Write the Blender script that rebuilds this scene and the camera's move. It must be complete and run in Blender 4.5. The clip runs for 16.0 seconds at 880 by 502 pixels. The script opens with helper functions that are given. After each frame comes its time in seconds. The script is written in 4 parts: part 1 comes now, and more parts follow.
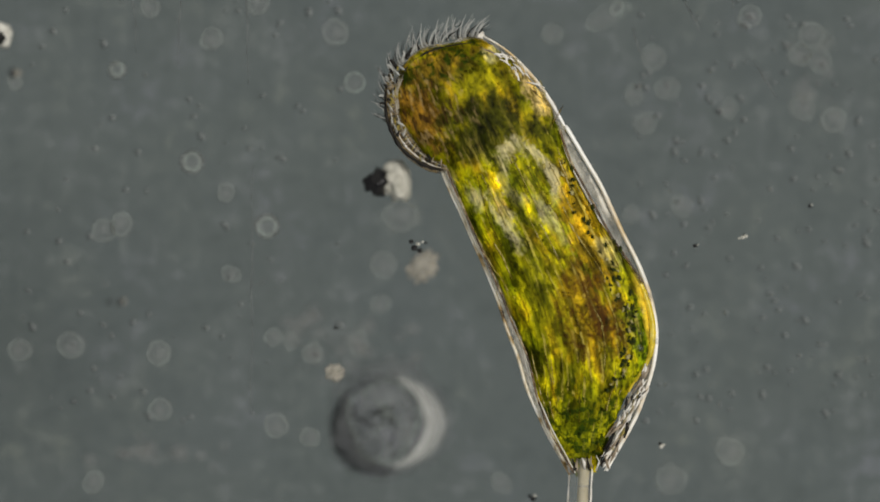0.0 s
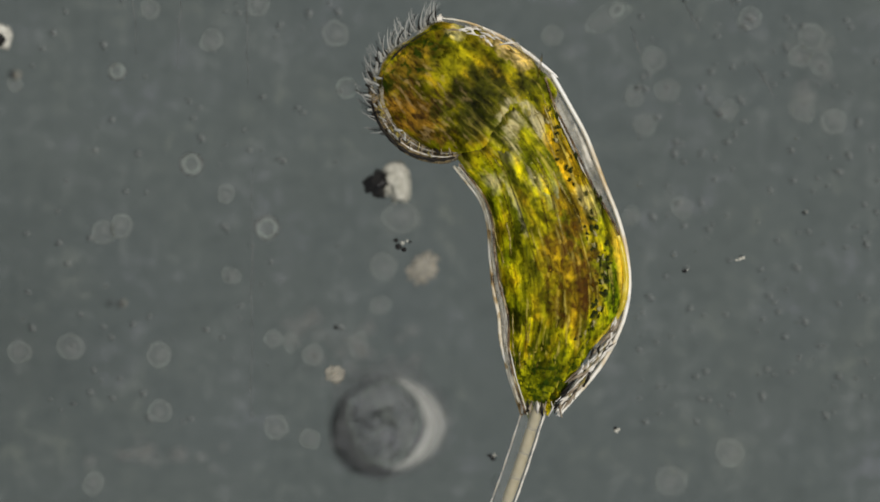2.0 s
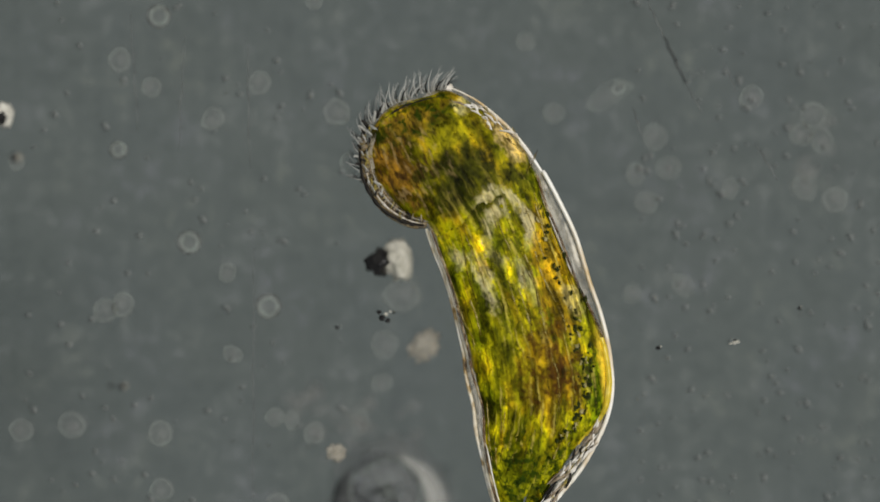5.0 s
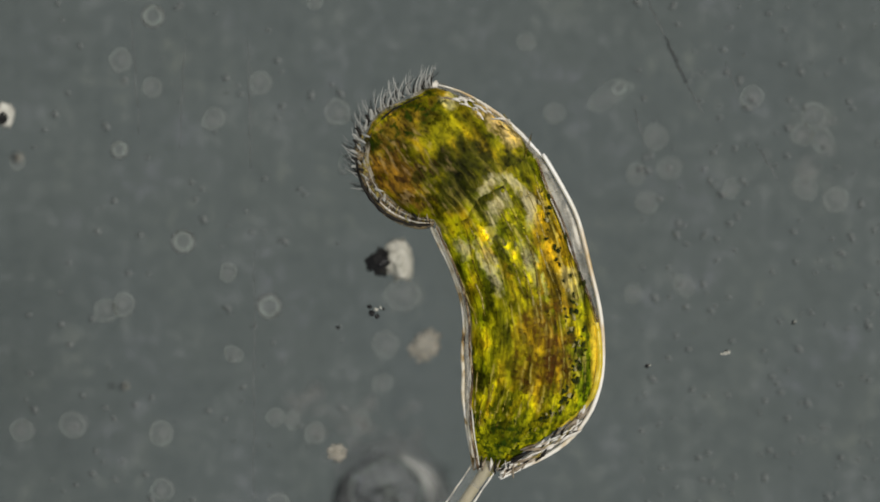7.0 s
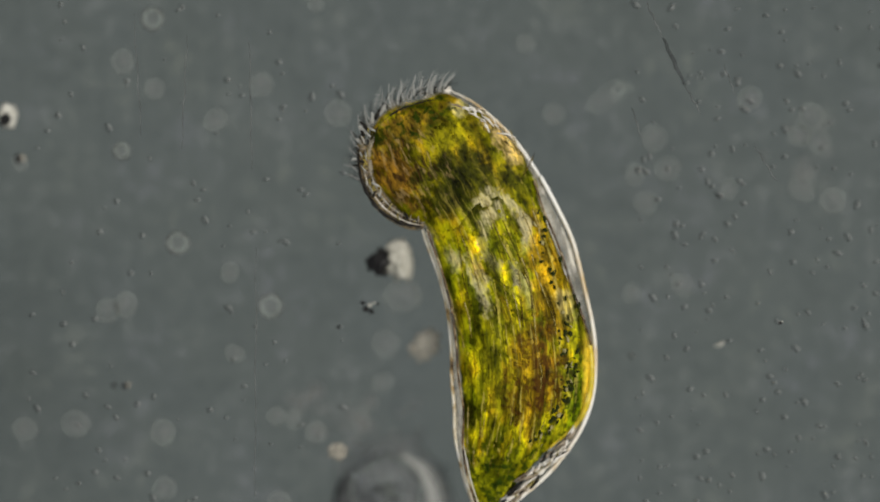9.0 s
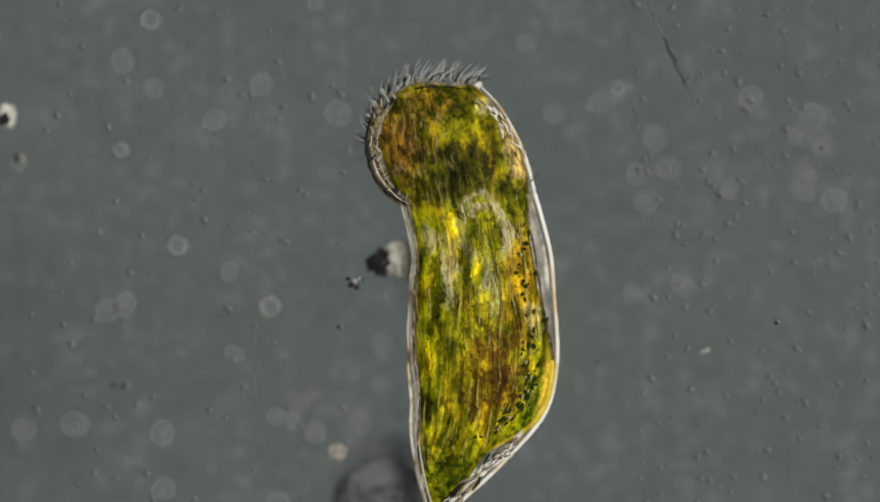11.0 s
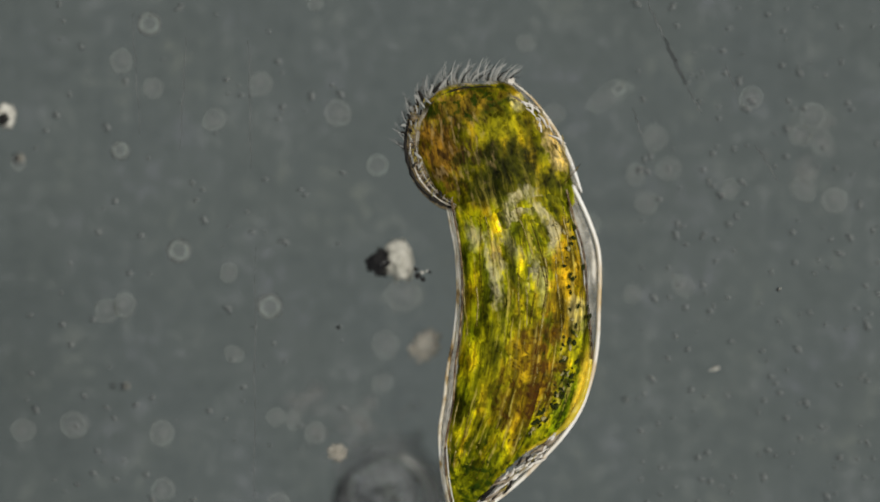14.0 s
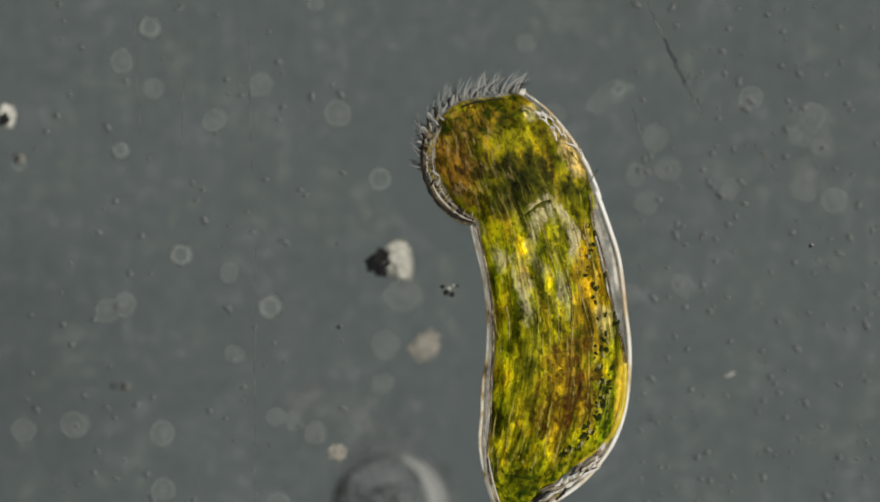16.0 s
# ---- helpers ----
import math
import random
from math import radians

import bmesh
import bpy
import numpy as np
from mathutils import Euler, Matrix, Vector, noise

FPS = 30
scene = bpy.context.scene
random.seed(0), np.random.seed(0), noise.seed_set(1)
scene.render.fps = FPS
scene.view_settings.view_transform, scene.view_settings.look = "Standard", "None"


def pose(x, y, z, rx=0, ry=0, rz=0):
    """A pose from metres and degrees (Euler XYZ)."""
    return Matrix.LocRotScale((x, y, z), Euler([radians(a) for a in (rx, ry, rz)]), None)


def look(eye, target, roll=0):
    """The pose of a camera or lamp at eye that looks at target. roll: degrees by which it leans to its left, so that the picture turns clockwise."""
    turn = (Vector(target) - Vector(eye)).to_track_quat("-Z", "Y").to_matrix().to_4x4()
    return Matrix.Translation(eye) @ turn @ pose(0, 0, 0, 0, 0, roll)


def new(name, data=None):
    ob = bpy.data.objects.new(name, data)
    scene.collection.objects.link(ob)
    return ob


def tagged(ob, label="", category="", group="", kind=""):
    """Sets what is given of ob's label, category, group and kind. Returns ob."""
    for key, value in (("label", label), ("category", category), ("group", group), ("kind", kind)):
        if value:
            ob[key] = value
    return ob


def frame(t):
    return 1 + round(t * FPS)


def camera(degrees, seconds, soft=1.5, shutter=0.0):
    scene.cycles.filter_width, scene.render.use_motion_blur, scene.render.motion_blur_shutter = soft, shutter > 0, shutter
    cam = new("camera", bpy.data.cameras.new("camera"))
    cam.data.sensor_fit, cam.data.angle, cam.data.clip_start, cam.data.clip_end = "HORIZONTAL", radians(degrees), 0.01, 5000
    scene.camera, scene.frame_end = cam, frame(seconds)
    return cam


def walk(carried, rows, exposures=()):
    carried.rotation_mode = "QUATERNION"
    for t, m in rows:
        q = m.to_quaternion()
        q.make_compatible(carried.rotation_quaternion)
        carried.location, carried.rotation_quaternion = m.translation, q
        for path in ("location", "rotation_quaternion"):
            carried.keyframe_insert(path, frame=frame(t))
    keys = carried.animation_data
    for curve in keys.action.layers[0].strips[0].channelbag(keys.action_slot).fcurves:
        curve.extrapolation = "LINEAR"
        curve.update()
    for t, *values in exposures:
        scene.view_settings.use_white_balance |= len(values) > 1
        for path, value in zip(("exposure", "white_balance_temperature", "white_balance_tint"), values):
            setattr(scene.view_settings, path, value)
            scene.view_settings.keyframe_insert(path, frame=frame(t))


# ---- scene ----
# The place is a drop of pond water on a glass slide, seen straight down through a microscope
# and built 1 m to about 0.3 mm, since the lens cannot stand nearer than a centimetre.
HIGH = 3.2656        # height of the lens over the plane of focus
DEEP = -5.0          # the frosted slide under the drop
SLIDE_ROWS = [(0.0, -0.144), (0.5, -0.143), (1.0, -0.1425), (1.5, -0.142), (2.0, -0.141), (2.5, -0.139),
              (2.6, -0.136), (2.7, -0.127), (2.8, -0.108), (2.9, -0.062), (3.0, -0.011), (3.1, -0.001),
              (3.2, 0.0), (4.2, 0.0), (6.3, 0.0), (16.0, 0.001)]
# how far the fine focus is turned up, from the animal's middle towards the grit on the cover glass over it
FOCUS_ROWS = [(0.0, 0.0), (7.5, 0.0), (8.2, 0.042), (8.5, 0.038), (8.9, 0.024), (9.2, 0.024), (11.3, 0.016), (11.9, 0.024),
              (12.4, 0.034), (12.8, 0.044), (13.1, 0.038), (13.5, 0.016), (14.0, 0.010), (16.0, 0.014)]
cam = camera(27.0, 16.0, soft=1.7)
cam.data.dof.use_dof = True
cam.data.dof.focus_distance = HIGH - 0.020
cam.data.dof.aperture_fstop = 0.17


def row_at(rows, t):
    return float(np.interp(t, [r[0] for r in rows], [r[1] for r in rows]))


walk(cam, [(t, pose(0.002 if t < 2.6 else 0.0 if t < 5 else -0.002, row_at(SLIDE_ROWS, t), HIGH + row_at(FOCUS_ROWS, t)))
           for t in sorted({r[0] for r in SLIDE_ROWS + FOCUS_ROWS})])

# ---- light: the even bright field of the microscope and its oblique beam from one side ----
world = bpy.data.worlds.new("bright_field")
scene.world = world
world.use_nodes = True
world.node_tree.nodes["Background"].inputs[0].default_value = (0.945, 1.0, 1.025, 1)
world.node_tree.nodes["Background"].inputs[1].default_value = 0.265
beam = new("oblique_beam", bpy.data.lights.new("oblique_beam", "SUN"))
beam.data.energy = 2.35
beam.data.angle = radians(12)
beam.data.color = (1.0, 0.97, 0.92)
beam.matrix_world = look((2.8, 0.55, 6.3), (0, 0, 0))


# ---- materials ----
class Nodes:
    """A small writer for node materials."""

    def __init__(self, name):
        self.material = bpy.data.materials.new(name)
        self.material.use_nodes = True
        self.tree = self.material.node_tree
        self.tree.nodes.clear()
        self.out = self.add("ShaderNodeOutputMaterial")

    def add(self, kind, **values):
        node = self.tree.nodes.new(kind)
        for key, value in values.items():
            setattr(node, key, value)
        return node

    def set(self, socket, value):
        if isinstance(value, bpy.types.NodeSocket):
            self.tree.links.new(value, socket)
        elif value is not None:
            if hasattr(socket.default_value, "__len__") and len(socket.default_value) == 4 and len(value) == 3:
                value = (*value, 1)
            socket.default_value = value

    def rest(self):
        return self.add("ShaderNodeAttribute", attribute_name="rest").outputs["Vector"]

    def place(self):
        return self.add("ShaderNodeTexCoord").outputs["Object"]

    def stretch(self, vector, scale, shift=(0, 0, 0)):
        node = self.add("ShaderNodeMapping")
        self.set(node.inputs["Vector"], vector)
        self.set(node.inputs["Scale"], scale)
        self.set(node.inputs["Location"], shift)
        return node.outputs[0]

    def noise(self, vector, scale, detail=3.0, rough=0.55, twist=0.0):
        node = self.add("ShaderNodeTexNoise")
        self.set(node.inputs["Vector"], vector)
        self.set(node.inputs["Scale"], scale)
        self.set(node.inputs["Detail"], detail)
        self.set(node.inputs["Roughness"], rough)
        self.set(node.inputs["Distortion"], twist)
        return node.outputs

    def ramp(self, value, stops):
        node = self.add("ShaderNodeValToRGB")
        while len(node.color_ramp.elements) < len(stops):
            node.color_ramp.elements.new(0.5)
        for element, (at, colour) in zip(node.color_ramp.elements, stops):
            element.position = at
            element.color = (*colour, 1)
        self.set(node.inputs[0], value)
        return node.outputs[0]

    def math(self, how, a, b=None):
        node = self.add("ShaderNodeMath", operation=how)
        self.set(node.inputs[0], a)
        self.set(node.inputs[1], b)
        return node.outputs[0]

    def fit(self, value, low, high, to_low=0.0, to_high=1.0):
        node = self.add("ShaderNodeMapRange", interpolation_type="SMOOTHSTEP")
        for at, given in zip((0, 1, 2, 3, 4), (value, low, high, to_low, to_high)):
            self.set(node.inputs[at], given)
        return node.outputs[0]

    def vector(self, how, a, b=None):
        node = self.add("ShaderNodeVectorMath", operation=how)
        self.set(node.inputs[0], a)
        self.set(node.inputs[1], b)
        return node.outputs["Value"] if how == "LENGTH" else node.outputs[0]

    def mix(self, amount, a, b, blend="MIX"):
        node = self.add("ShaderNodeMix", data_type="RGBA", blend_type=blend)
        self.set(node.inputs[0], amount)
        self.set(node.inputs[6], a)
        self.set(node.inputs[7], b)
        return node.outputs[2]

    def bump(self, height, strength, distance):
        node = self.add("ShaderNodeBump")
        self.set(node.inputs["Height"], height)
        self.set(node.inputs["Strength"], strength)
        self.set(node.inputs["Distance"], distance)
        return node.outputs[0]

    def surface(self, colour, rough=0.5, normal=None, **more):
        node = self.add("ShaderNodeBsdfPrincipled")
        self.set(node.inputs["Base Color"], colour)
        self.set(node.inputs["Roughness"], rough)
        if normal is not None:
            self.set(node.inputs["Normal"], normal)
        for key, value in more.items():
            self.set(node.inputs[key.replace("_", " ")], value)
        return node.outputs[0]

    def clear(self, shader, amount, tint=(1, 1, 1)):
        """Mostly see-through: amount of the shader over what lies behind."""
        see = self.add("ShaderNodeBsdfTransparent")
        self.set(see.inputs[0], tint)
        node = self.add("ShaderNodeMixShader")
        self.set(node.inputs[0], amount)
        self.set(node.inputs[1], see.outputs[0])
        self.set(node.inputs[2], shader)
        return node.outputs[0]

    def done(self, shader):
        self.set(self.out.inputs["Surface"], shader)
        return self.material


def slide_material():
    n = Nodes("frosted_slide")
    p = n.place()
    broad = n.noise(p, 1.0, 3, 0.5)[0]
    fine = n.noise(n.stretch(p, (1.0, 0.35, 1.0)), 20, 4, 0.6)[0]
    colour = n.ramp(broad, [(0.3, (0.100, 0.109, 0.108)), (0.7, (0.117, 0.127, 0.124))])
    colour = n.mix(0.5, colour, n.ramp(fine, [(0.3, (0.067, 0.076, 0.076)), (0.7, (0.163, 0.177, 0.173))]))
    tone = n.noise(p, 4.5, 3, 0.5)[0]
    colour = n.mix(1.0, colour, n.ramp(tone, [(0.35, (0.93, 1.0, 1.06)), (0.65, (0.97, 1.0, 0.92))]), "MULTIPLY")
    return n.done(n.surface(colour, 0.9, n.bump(fine, 0.3, 0.01), Specular_IOR_Level=0.1))


def film_material():
    """A clear film with faint light and dark mottling and fine upright streaks."""
    n = Nodes("clear_film")
    p = n.place()
    broad = n.noise(p, 7, 4, 0.6)[0]
    mottle = n.noise(p, 30, 4, 0.65, 0.4)[0]
    streak = n.noise(n.stretch(p, (70, 1.6, 1)), 1.0, 2, 0.5)[0]
    level = n.noise(n.stretch(p, (2, 60, 1), (3, 1, 0)), 1.0, 2, 0.5)[0]
    value = n.math("ADD", n.math("ADD", n.math("MULTIPLY", broad, 0.34), n.math("MULTIPLY", mottle, 0.52)),
                   n.math("ADD", n.math("MULTIPLY", streak, 0.11), n.math("MULTIPLY", level, 0.03)))
    colour = n.ramp(value, [(0.47, (0.020, 0.026, 0.030)), (0.53, (0.40, 0.415, 0.40))])
    tint = n.noise(p, 5, 2, 0.5)[0]
    colour = n.mix(1.0, colour, n.ramp(tint, [(0.36, (0.98, 0.92, 1.16)), (0.50, (1.0, 1.0, 1.0)), (0.64, (1.04, 1.04, 0.84))]), "MULTIPLY")
    cover = n.fit(n.math("ABSOLUTE", n.math("SUBTRACT", value, 0.5)), 0.0, 0.16, 0.01, 0.16)
    return n.done(n.clear(n.surface(colour, 0.8, Specular_IOR_Level=0.1), cover))


def flesh_material(granular):
    """The pigmented inside of the animal: olive and amber fibres along the trunk, patches of food, a dark neck and a brown mouth."""
    n = Nodes("granule_pigment" if granular else "flesh_pigment")
    rest = n.rest()
    warp = n.vector("SCALE", n.vector("SUBTRACT", n.noise(rest, 26, 2)[1], (0.5, 0.5, 0.5)))
    warp.node.inputs["Scale"].default_value = 0.017
    at_warp = n.vector("ADD", rest, warp)
    small = n.vector("SCALE", warp)
    small.node.inputs["Scale"].default_value = 0.45
    straight = n.vector("ADD", rest, small)
    hue = n.noise(n.stretch(at_warp, (30, 13, 30), (3, 1, 0)), 1.0, 3, 0.6)[0]
    broad = n.noise(n.stretch(at_warp, (24, 11, 24), (2, 9, 4)), 1.0, 3, 0.55)[0]
    blotch = n.noise(n.stretch(at_warp, (48, 26, 48), (7, 2, 5)), 1.0, 3, 0.55)[0]
    streak = n.noise(n.stretch(straight, (78, 8, 40)), 1.0, 3, 0.55)[0]
    line = n.noise(n.stretch(straight, (150, 11, 90), (5, 0, 1)), 1.0, 2, 0.5)[0]
    ragged = n.math("MULTIPLY", n.math("SUBTRACT", n.noise(n.stretch(at_warp, (62, 38, 62), (1, 5, 2)), 1.0, 4, 0.65)[0], 0.5), 2.4)
    flat = n.vector("MULTIPLY", at_warp, (1, 1, 0))
    spot = n.add("ShaderNodeSeparateXYZ")
    n.set(spot.inputs[0], at_warp)
    across, up = spot.outputs[0], spot.outputs[1]

    def away(x, y, rx, ry):
        return n.vector("LENGTH", n.vector("MULTIPLY", n.vector("SUBTRACT", flat, (x, y, 0)), (1 / rx, 1 / ry, 0)))

    def within(x, y, rx, ry, low=1.15, high=0.5, amount=1.0):
        return n.fit(n.math("ADD", away(x, y, rx, ry), ragged), low, high, 0, amount)

    def paint(colour, amount, tone):
        return n.mix(amount, colour, tone)

    def shade(colour, amount, tone):
        return n.mix(amount, colour, n.mix(1.0, colour, tone, "MULTIPLY"))

    colour = n.ramp(hue, [(0.32, (0.105, 0.130, 0.003)), (0.46, (0.200, 0.205, 0.005)),
                          (0.55, (0.330, 0.300, 0.005)), (0.68, (0.42, 0.280, 0.010))])
    # the head is darker and browner, yellow-green towards its crown
    head = n.fit(up, 0.575, 0.605)
    colour = n.mix(n.math("MULTIPLY", head, 0.85), colour, n.ramp(hue, [(0.34, (0.085, 0.092, 0.003)), (0.50, (0.170, 0.148, 0.003)), (0.66, (0.34, 0.230, 0.010))]))
    for x, y, rx, ry, tone, amount in (
            (0.018, 0.268, 0.058, 0.082, (0.205, 0.088, 0.008), 0.74),
            (0.060, 0.400, 0.034, 0.130, (0.25, 0.135, 0.010), 0.70),
            (-0.005, 0.300, 0.020, 0.140, (0.13, 0.12, 0.004), 0.45),
            (-0.055, 0.300, 0.040, 0.140, (0.27, 0.25, 0.010), 0.45),
            (0.098, 0.210, 0.024, 0.085, (0.150, 0.215, 0.004), 0.85),
            (-0.015, 0.075, 0.075, 0.065, (0.225, 0.235, 0.006), 0.70),
            (0.085, 0.365, 0.018, 0.034, (0.52, 0.45, 0.26), 0.60),
            (-0.108, 0.690, 0.040, 0.080, (0.165, 0.075, 0.016), 0.80),
            (-0.055, 0.752, 0.090, 0.034, (0.110, 0.065, 0.012), 0.80),
            (0.000, 0.705, 0.060, 0.040, (0.25, 0.230, 0.008), 0.45),
            (0.092, 0.650, 0.026, 0.070, (0.62, 0.46, 0.24), 0.75),
            (0.045, 0.740, 0.020, 0.020, (0.50, 0.46, 0.30), 0.50)):
        colour = paint(colour, within(x, y, rx, ry, amount=amount), tone)
    # dark knots: the fold of the neck and the strand beside the arch
    bow = n.math("ADD", up, n.math("MULTIPLY", n.math("MULTIPLY", across, across), 1.6))
    off = n.math("ABSOLUTE", n.math("SUBTRACT", bow, 0.598))
    fold = n.fit(n.math("ADD", off, n.math("MULTIPLY", ragged, 0.016)), 0.030, 0.004, 0, 0.82)
    colour = paint(colour, n.math("MULTIPLY", fold, n.fit(n.math("ABSOLUTE", n.math("ADD", across, 0.01)), 0.115, 0.060)), (0.036, 0.038, 0.003))
    for x, y, rx, ry, amount in ((0.020, 0.628, 0.044, 0.036, 0.92), (-0.050, 0.610, 0.050, 0.028, 0.88), (0.072, 0.560, 0.016, 0.055, 0.75),
                                 (-0.010, 0.648, 0.075, 0.042, 0.88), (-0.045, 0.640, 0.060, 0.036, 0.75), (0.055, 0.690, 0.026, 0.026, 0.45)):
        colour = paint(colour, within(x, y, rx, ry, amount=amount), (0.034, 0.037, 0.003))
    # light and dark clots, and fibres down the trunk
    colour = n.mix(1.0, colour, n.ramp(broad, [(0.34, (0.40, 0.44, 0.34)), (0.50, (1.0, 1.0, 1.0)), (0.66, (1.55, 1.48, 1.4))]), "MULTIPLY")
    colour = n.mix(1.0, colour, n.ramp(blotch, [(0.34, (0.24, 0.25, 0.10)), (0.47, (0.84, 0.84, 0.72)), (0.62, (1.75, 1.66, 1.1))]), "MULTIPLY")
    trunk = n.fit(n.math("ABSOLUTE", n.math("SUBTRACT", up, 0.335)), 0.30, 0.17, 0.18, 1.0)
    colour = n.mix(trunk, colour, n.mix(1.0, colour, n.ramp(streak, [(0.34, (0.32, 0.33, 0.24)), (0.48, (0.92, 0.92, 0.86)), (0.62, (1.75, 1.72, 1.1))]), "MULTIPLY"))
    colour = n.mix(n.math("MULTIPLY", n.fit(line, 0.42, 0.33), n.math("MULTIPLY", trunk, 0.50)), colour, (0.036, 0.026, 0.002))
    colour = n.mix(n.math("MULTIPLY", n.fit(line, 0.58, 0.70), n.math("MULTIPLY", trunk, 0.55)), colour, (0.58, 0.46, 0.09))
    # fine lines round the mouth
    mouth = n.noise(n.stretch(straight, (120, 30, 60), (2, 2, 2)), 1.0, 2, 0.5)[0]
    by_mouth = within(-0.095, 0.700, 0.075, 0.105, 1.2, 0.5)
    colour = n.mix(n.math("MULTIPLY", by_mouth, n.fit(mouth, 0.55, 0.66, 0, 0.42)), colour, (0.42, 0.29, 0.12))
    colour = n.mix(n.math("MULTIPLY", by_mouth, n.fit(mouth, 0.44, 0.36, 0, 0.75)), colour, (0.035, 0.016, 0.006))
    # a pale arch and pale fibres below the neck
    arch = n.math("ADD", away(0.012, 0.516, 0.040, 0.060), n.math("MULTIPLY", ragged, 0.35))
    over = n.math("MULTIPLY", n.fit(n.math("ABSOLUTE", n.math("SUBTRACT", arch, 1.0)), 0.30, 0.06), n.fit(up, 0.455, 0.505))
    colour = paint(colour, n.math("MULTIPLY", over, n.fit(streak, 0.40, 0.56, 0.15, 0.80)), (0.66, 0.57, 0.30))
    for x, y, rx, ry, amount in ((-0.056, 0.460, 0.016, 0.060, 0.62), (0.014, 0.420, 0.014, 0.050, 0.45), (-0.085, 0.510, 0.014, 0.030, 0.4)):
        mask = n.math("MULTIPLY", within(x, y, rx, ry, 1.25, 0.4), n.fit(streak, 0.42, 0.55, 0.15, amount))
        colour = paint(colour, mask, (0.64, 0.56, 0.32))
    # dark clots in the tail, along the green rim and under the crown
    clot = n.noise(n.stretch(at_warp, (66, 52, 66), (4, 4, 4)), 1.0, 3, 0.6)[0]
    for x, y, rx, ry in ((-0.015, 0.070, 0.080, 0.085), (0.088, 0.205, 0.020, 0.100), (-0.030, 0.765, 0.100, 0.038)):
        colour = paint(colour, n.math("MULTIPLY", within(x, y, rx, ry, 1.3, 0.6), n.fit(clot, 0.53, 0.42, 0, 0.88)), (0.020, 0.040, 0.002))
    rust = n.math("MULTIPLY", within(0.022, 0.262, 0.062, 0.085, 1.2, 0.4), n.fit(clot, 0.53, 0.42, 0, 0.80))
    colour = paint(colour, rust, (0.060, 0.020, 0.003))
    # the yellow outer rind beside the belly
    rind = n.vector("LENGTH", n.vector("MULTIPLY", n.vector("SUBTRACT", n.vector("MULTIPLY", rest, (1, 1, 0)), (0.119, 0.230, 0)), (1 / 0.019, 1 / 0.115, 0)))
    colour = paint(colour, n.fit(rind, 1.0, 0.5, 0, 0.92), (0.86, 0.60, 0.045))
    grain = n.noise(n.stretch(at_warp, (1, 0.55, 1)), 165, 2, 0.55)[0]
    colour = shade(colour, n.fit(grain, 0.48, 0.38, 0, 0.55), (0.28, 0.28, 0.24))
    colour = shade(colour, n.fit(grain, 0.54, 0.66, 0, 0.45), (1.55, 1.50, 1.1))
    if granular:
        own = n.add("ShaderNodeNewGeometry").outputs["Random Per Island"]
        colour = n.mix(1.0, colour, n.ramp(own, [(0.0, (0.45, 0.42, 0.30)), (0.35, (0.85, 0.85, 0.7)),
                                                 (0.75, (1.12, 1.1, 0.95)), (1.0, (1.5, 1.45, 1.3))]), "MULTIPLY")
    height = n.math("ADD", n.math("MULTIPLY", blotch, 0.9), n.math("ADD", n.math("MULTIPLY", streak, 0.5), n.math("MULTIPLY", grain, 0.5)))
    return n.done(n.surface(colour, 0.5, n.bump(height, 0.35, 0.010), Specular_IOR_Level=0.03))


def jelly_material(name, low, high, amount, ripple=(70, 5, 30), thin=0.12):
    """The clear outer jelly: see-through with pale streaks along the body and thin dark lines."""
    n = Nodes(name)
    rest = n.rest()
    streak = n.noise(n.stretch(rest, ripple), 1.0, 4, 0.65, 0.4)[0]
    blot = n.noise(rest, 30, 3, 0.6)[0]
    both = n.math("ADD", n.math("MULTIPLY", streak, 0.6), n.math("MULTIPLY", blot, 0.4))
    colour = n.ramp(both, [(0.38, low), (0.60, high)])
    line = n.noise(n.stretch(rest, (140, 8, 60)), 1.0, 2, 0.5)[0]
    dark = n.fit(line, 0.36, 0.28, 0, 0.6)
    colour = n.mix(dark, colour, (0.04, 0.034, 0.026))
    thick = n.math("MAXIMUM", n.fit(both, 0.40, 0.60, thin, amount), dark)
    return n.done(n.clear(n.surface(colour, 0.35, n.bump(both, 0.7, 0.008), Specular_IOR_Level=0.3), thick))


def clear_material(name, body, amount, gloss=0.6, tint=(1, 1, 1), rough=0.12, speckle=60):
    """Clear jelly: see-through, a little milky, glossy towards its edges."""
    n = Nodes(name)
    p = n.place()
    cloud = n.noise(n.stretch(p, (1, 0.4, 1)), speckle, 3, 0.6)[0]
    milk = n.surface(n.mix(n.fit(cloud, 0.35, 0.65), tuple(0.6 * c for c in body), body), 0.35, n.bump(cloud, 0.4, 0.004))
    base = n.clear(milk, n.fit(cloud, 0.3, 0.7, amount * 0.55, amount * 1.4), tint)
    shine = n.add("ShaderNodeBsdfGlossy")
    n.set(shine.inputs["Roughness"], rough)
    edge = n.add("ShaderNodeFresnel")
    n.set(edge.inputs["IOR"], 1.25)
    node = n.add("ShaderNodeMixShader")
    n.set(node.inputs[0], n.math("MULTIPLY", edge.outputs[0], gloss))
    n.set(node.inputs[1], base)
    n.set(node.inputs[2], shine.outputs[0])
    return n.done(node.outputs[0])


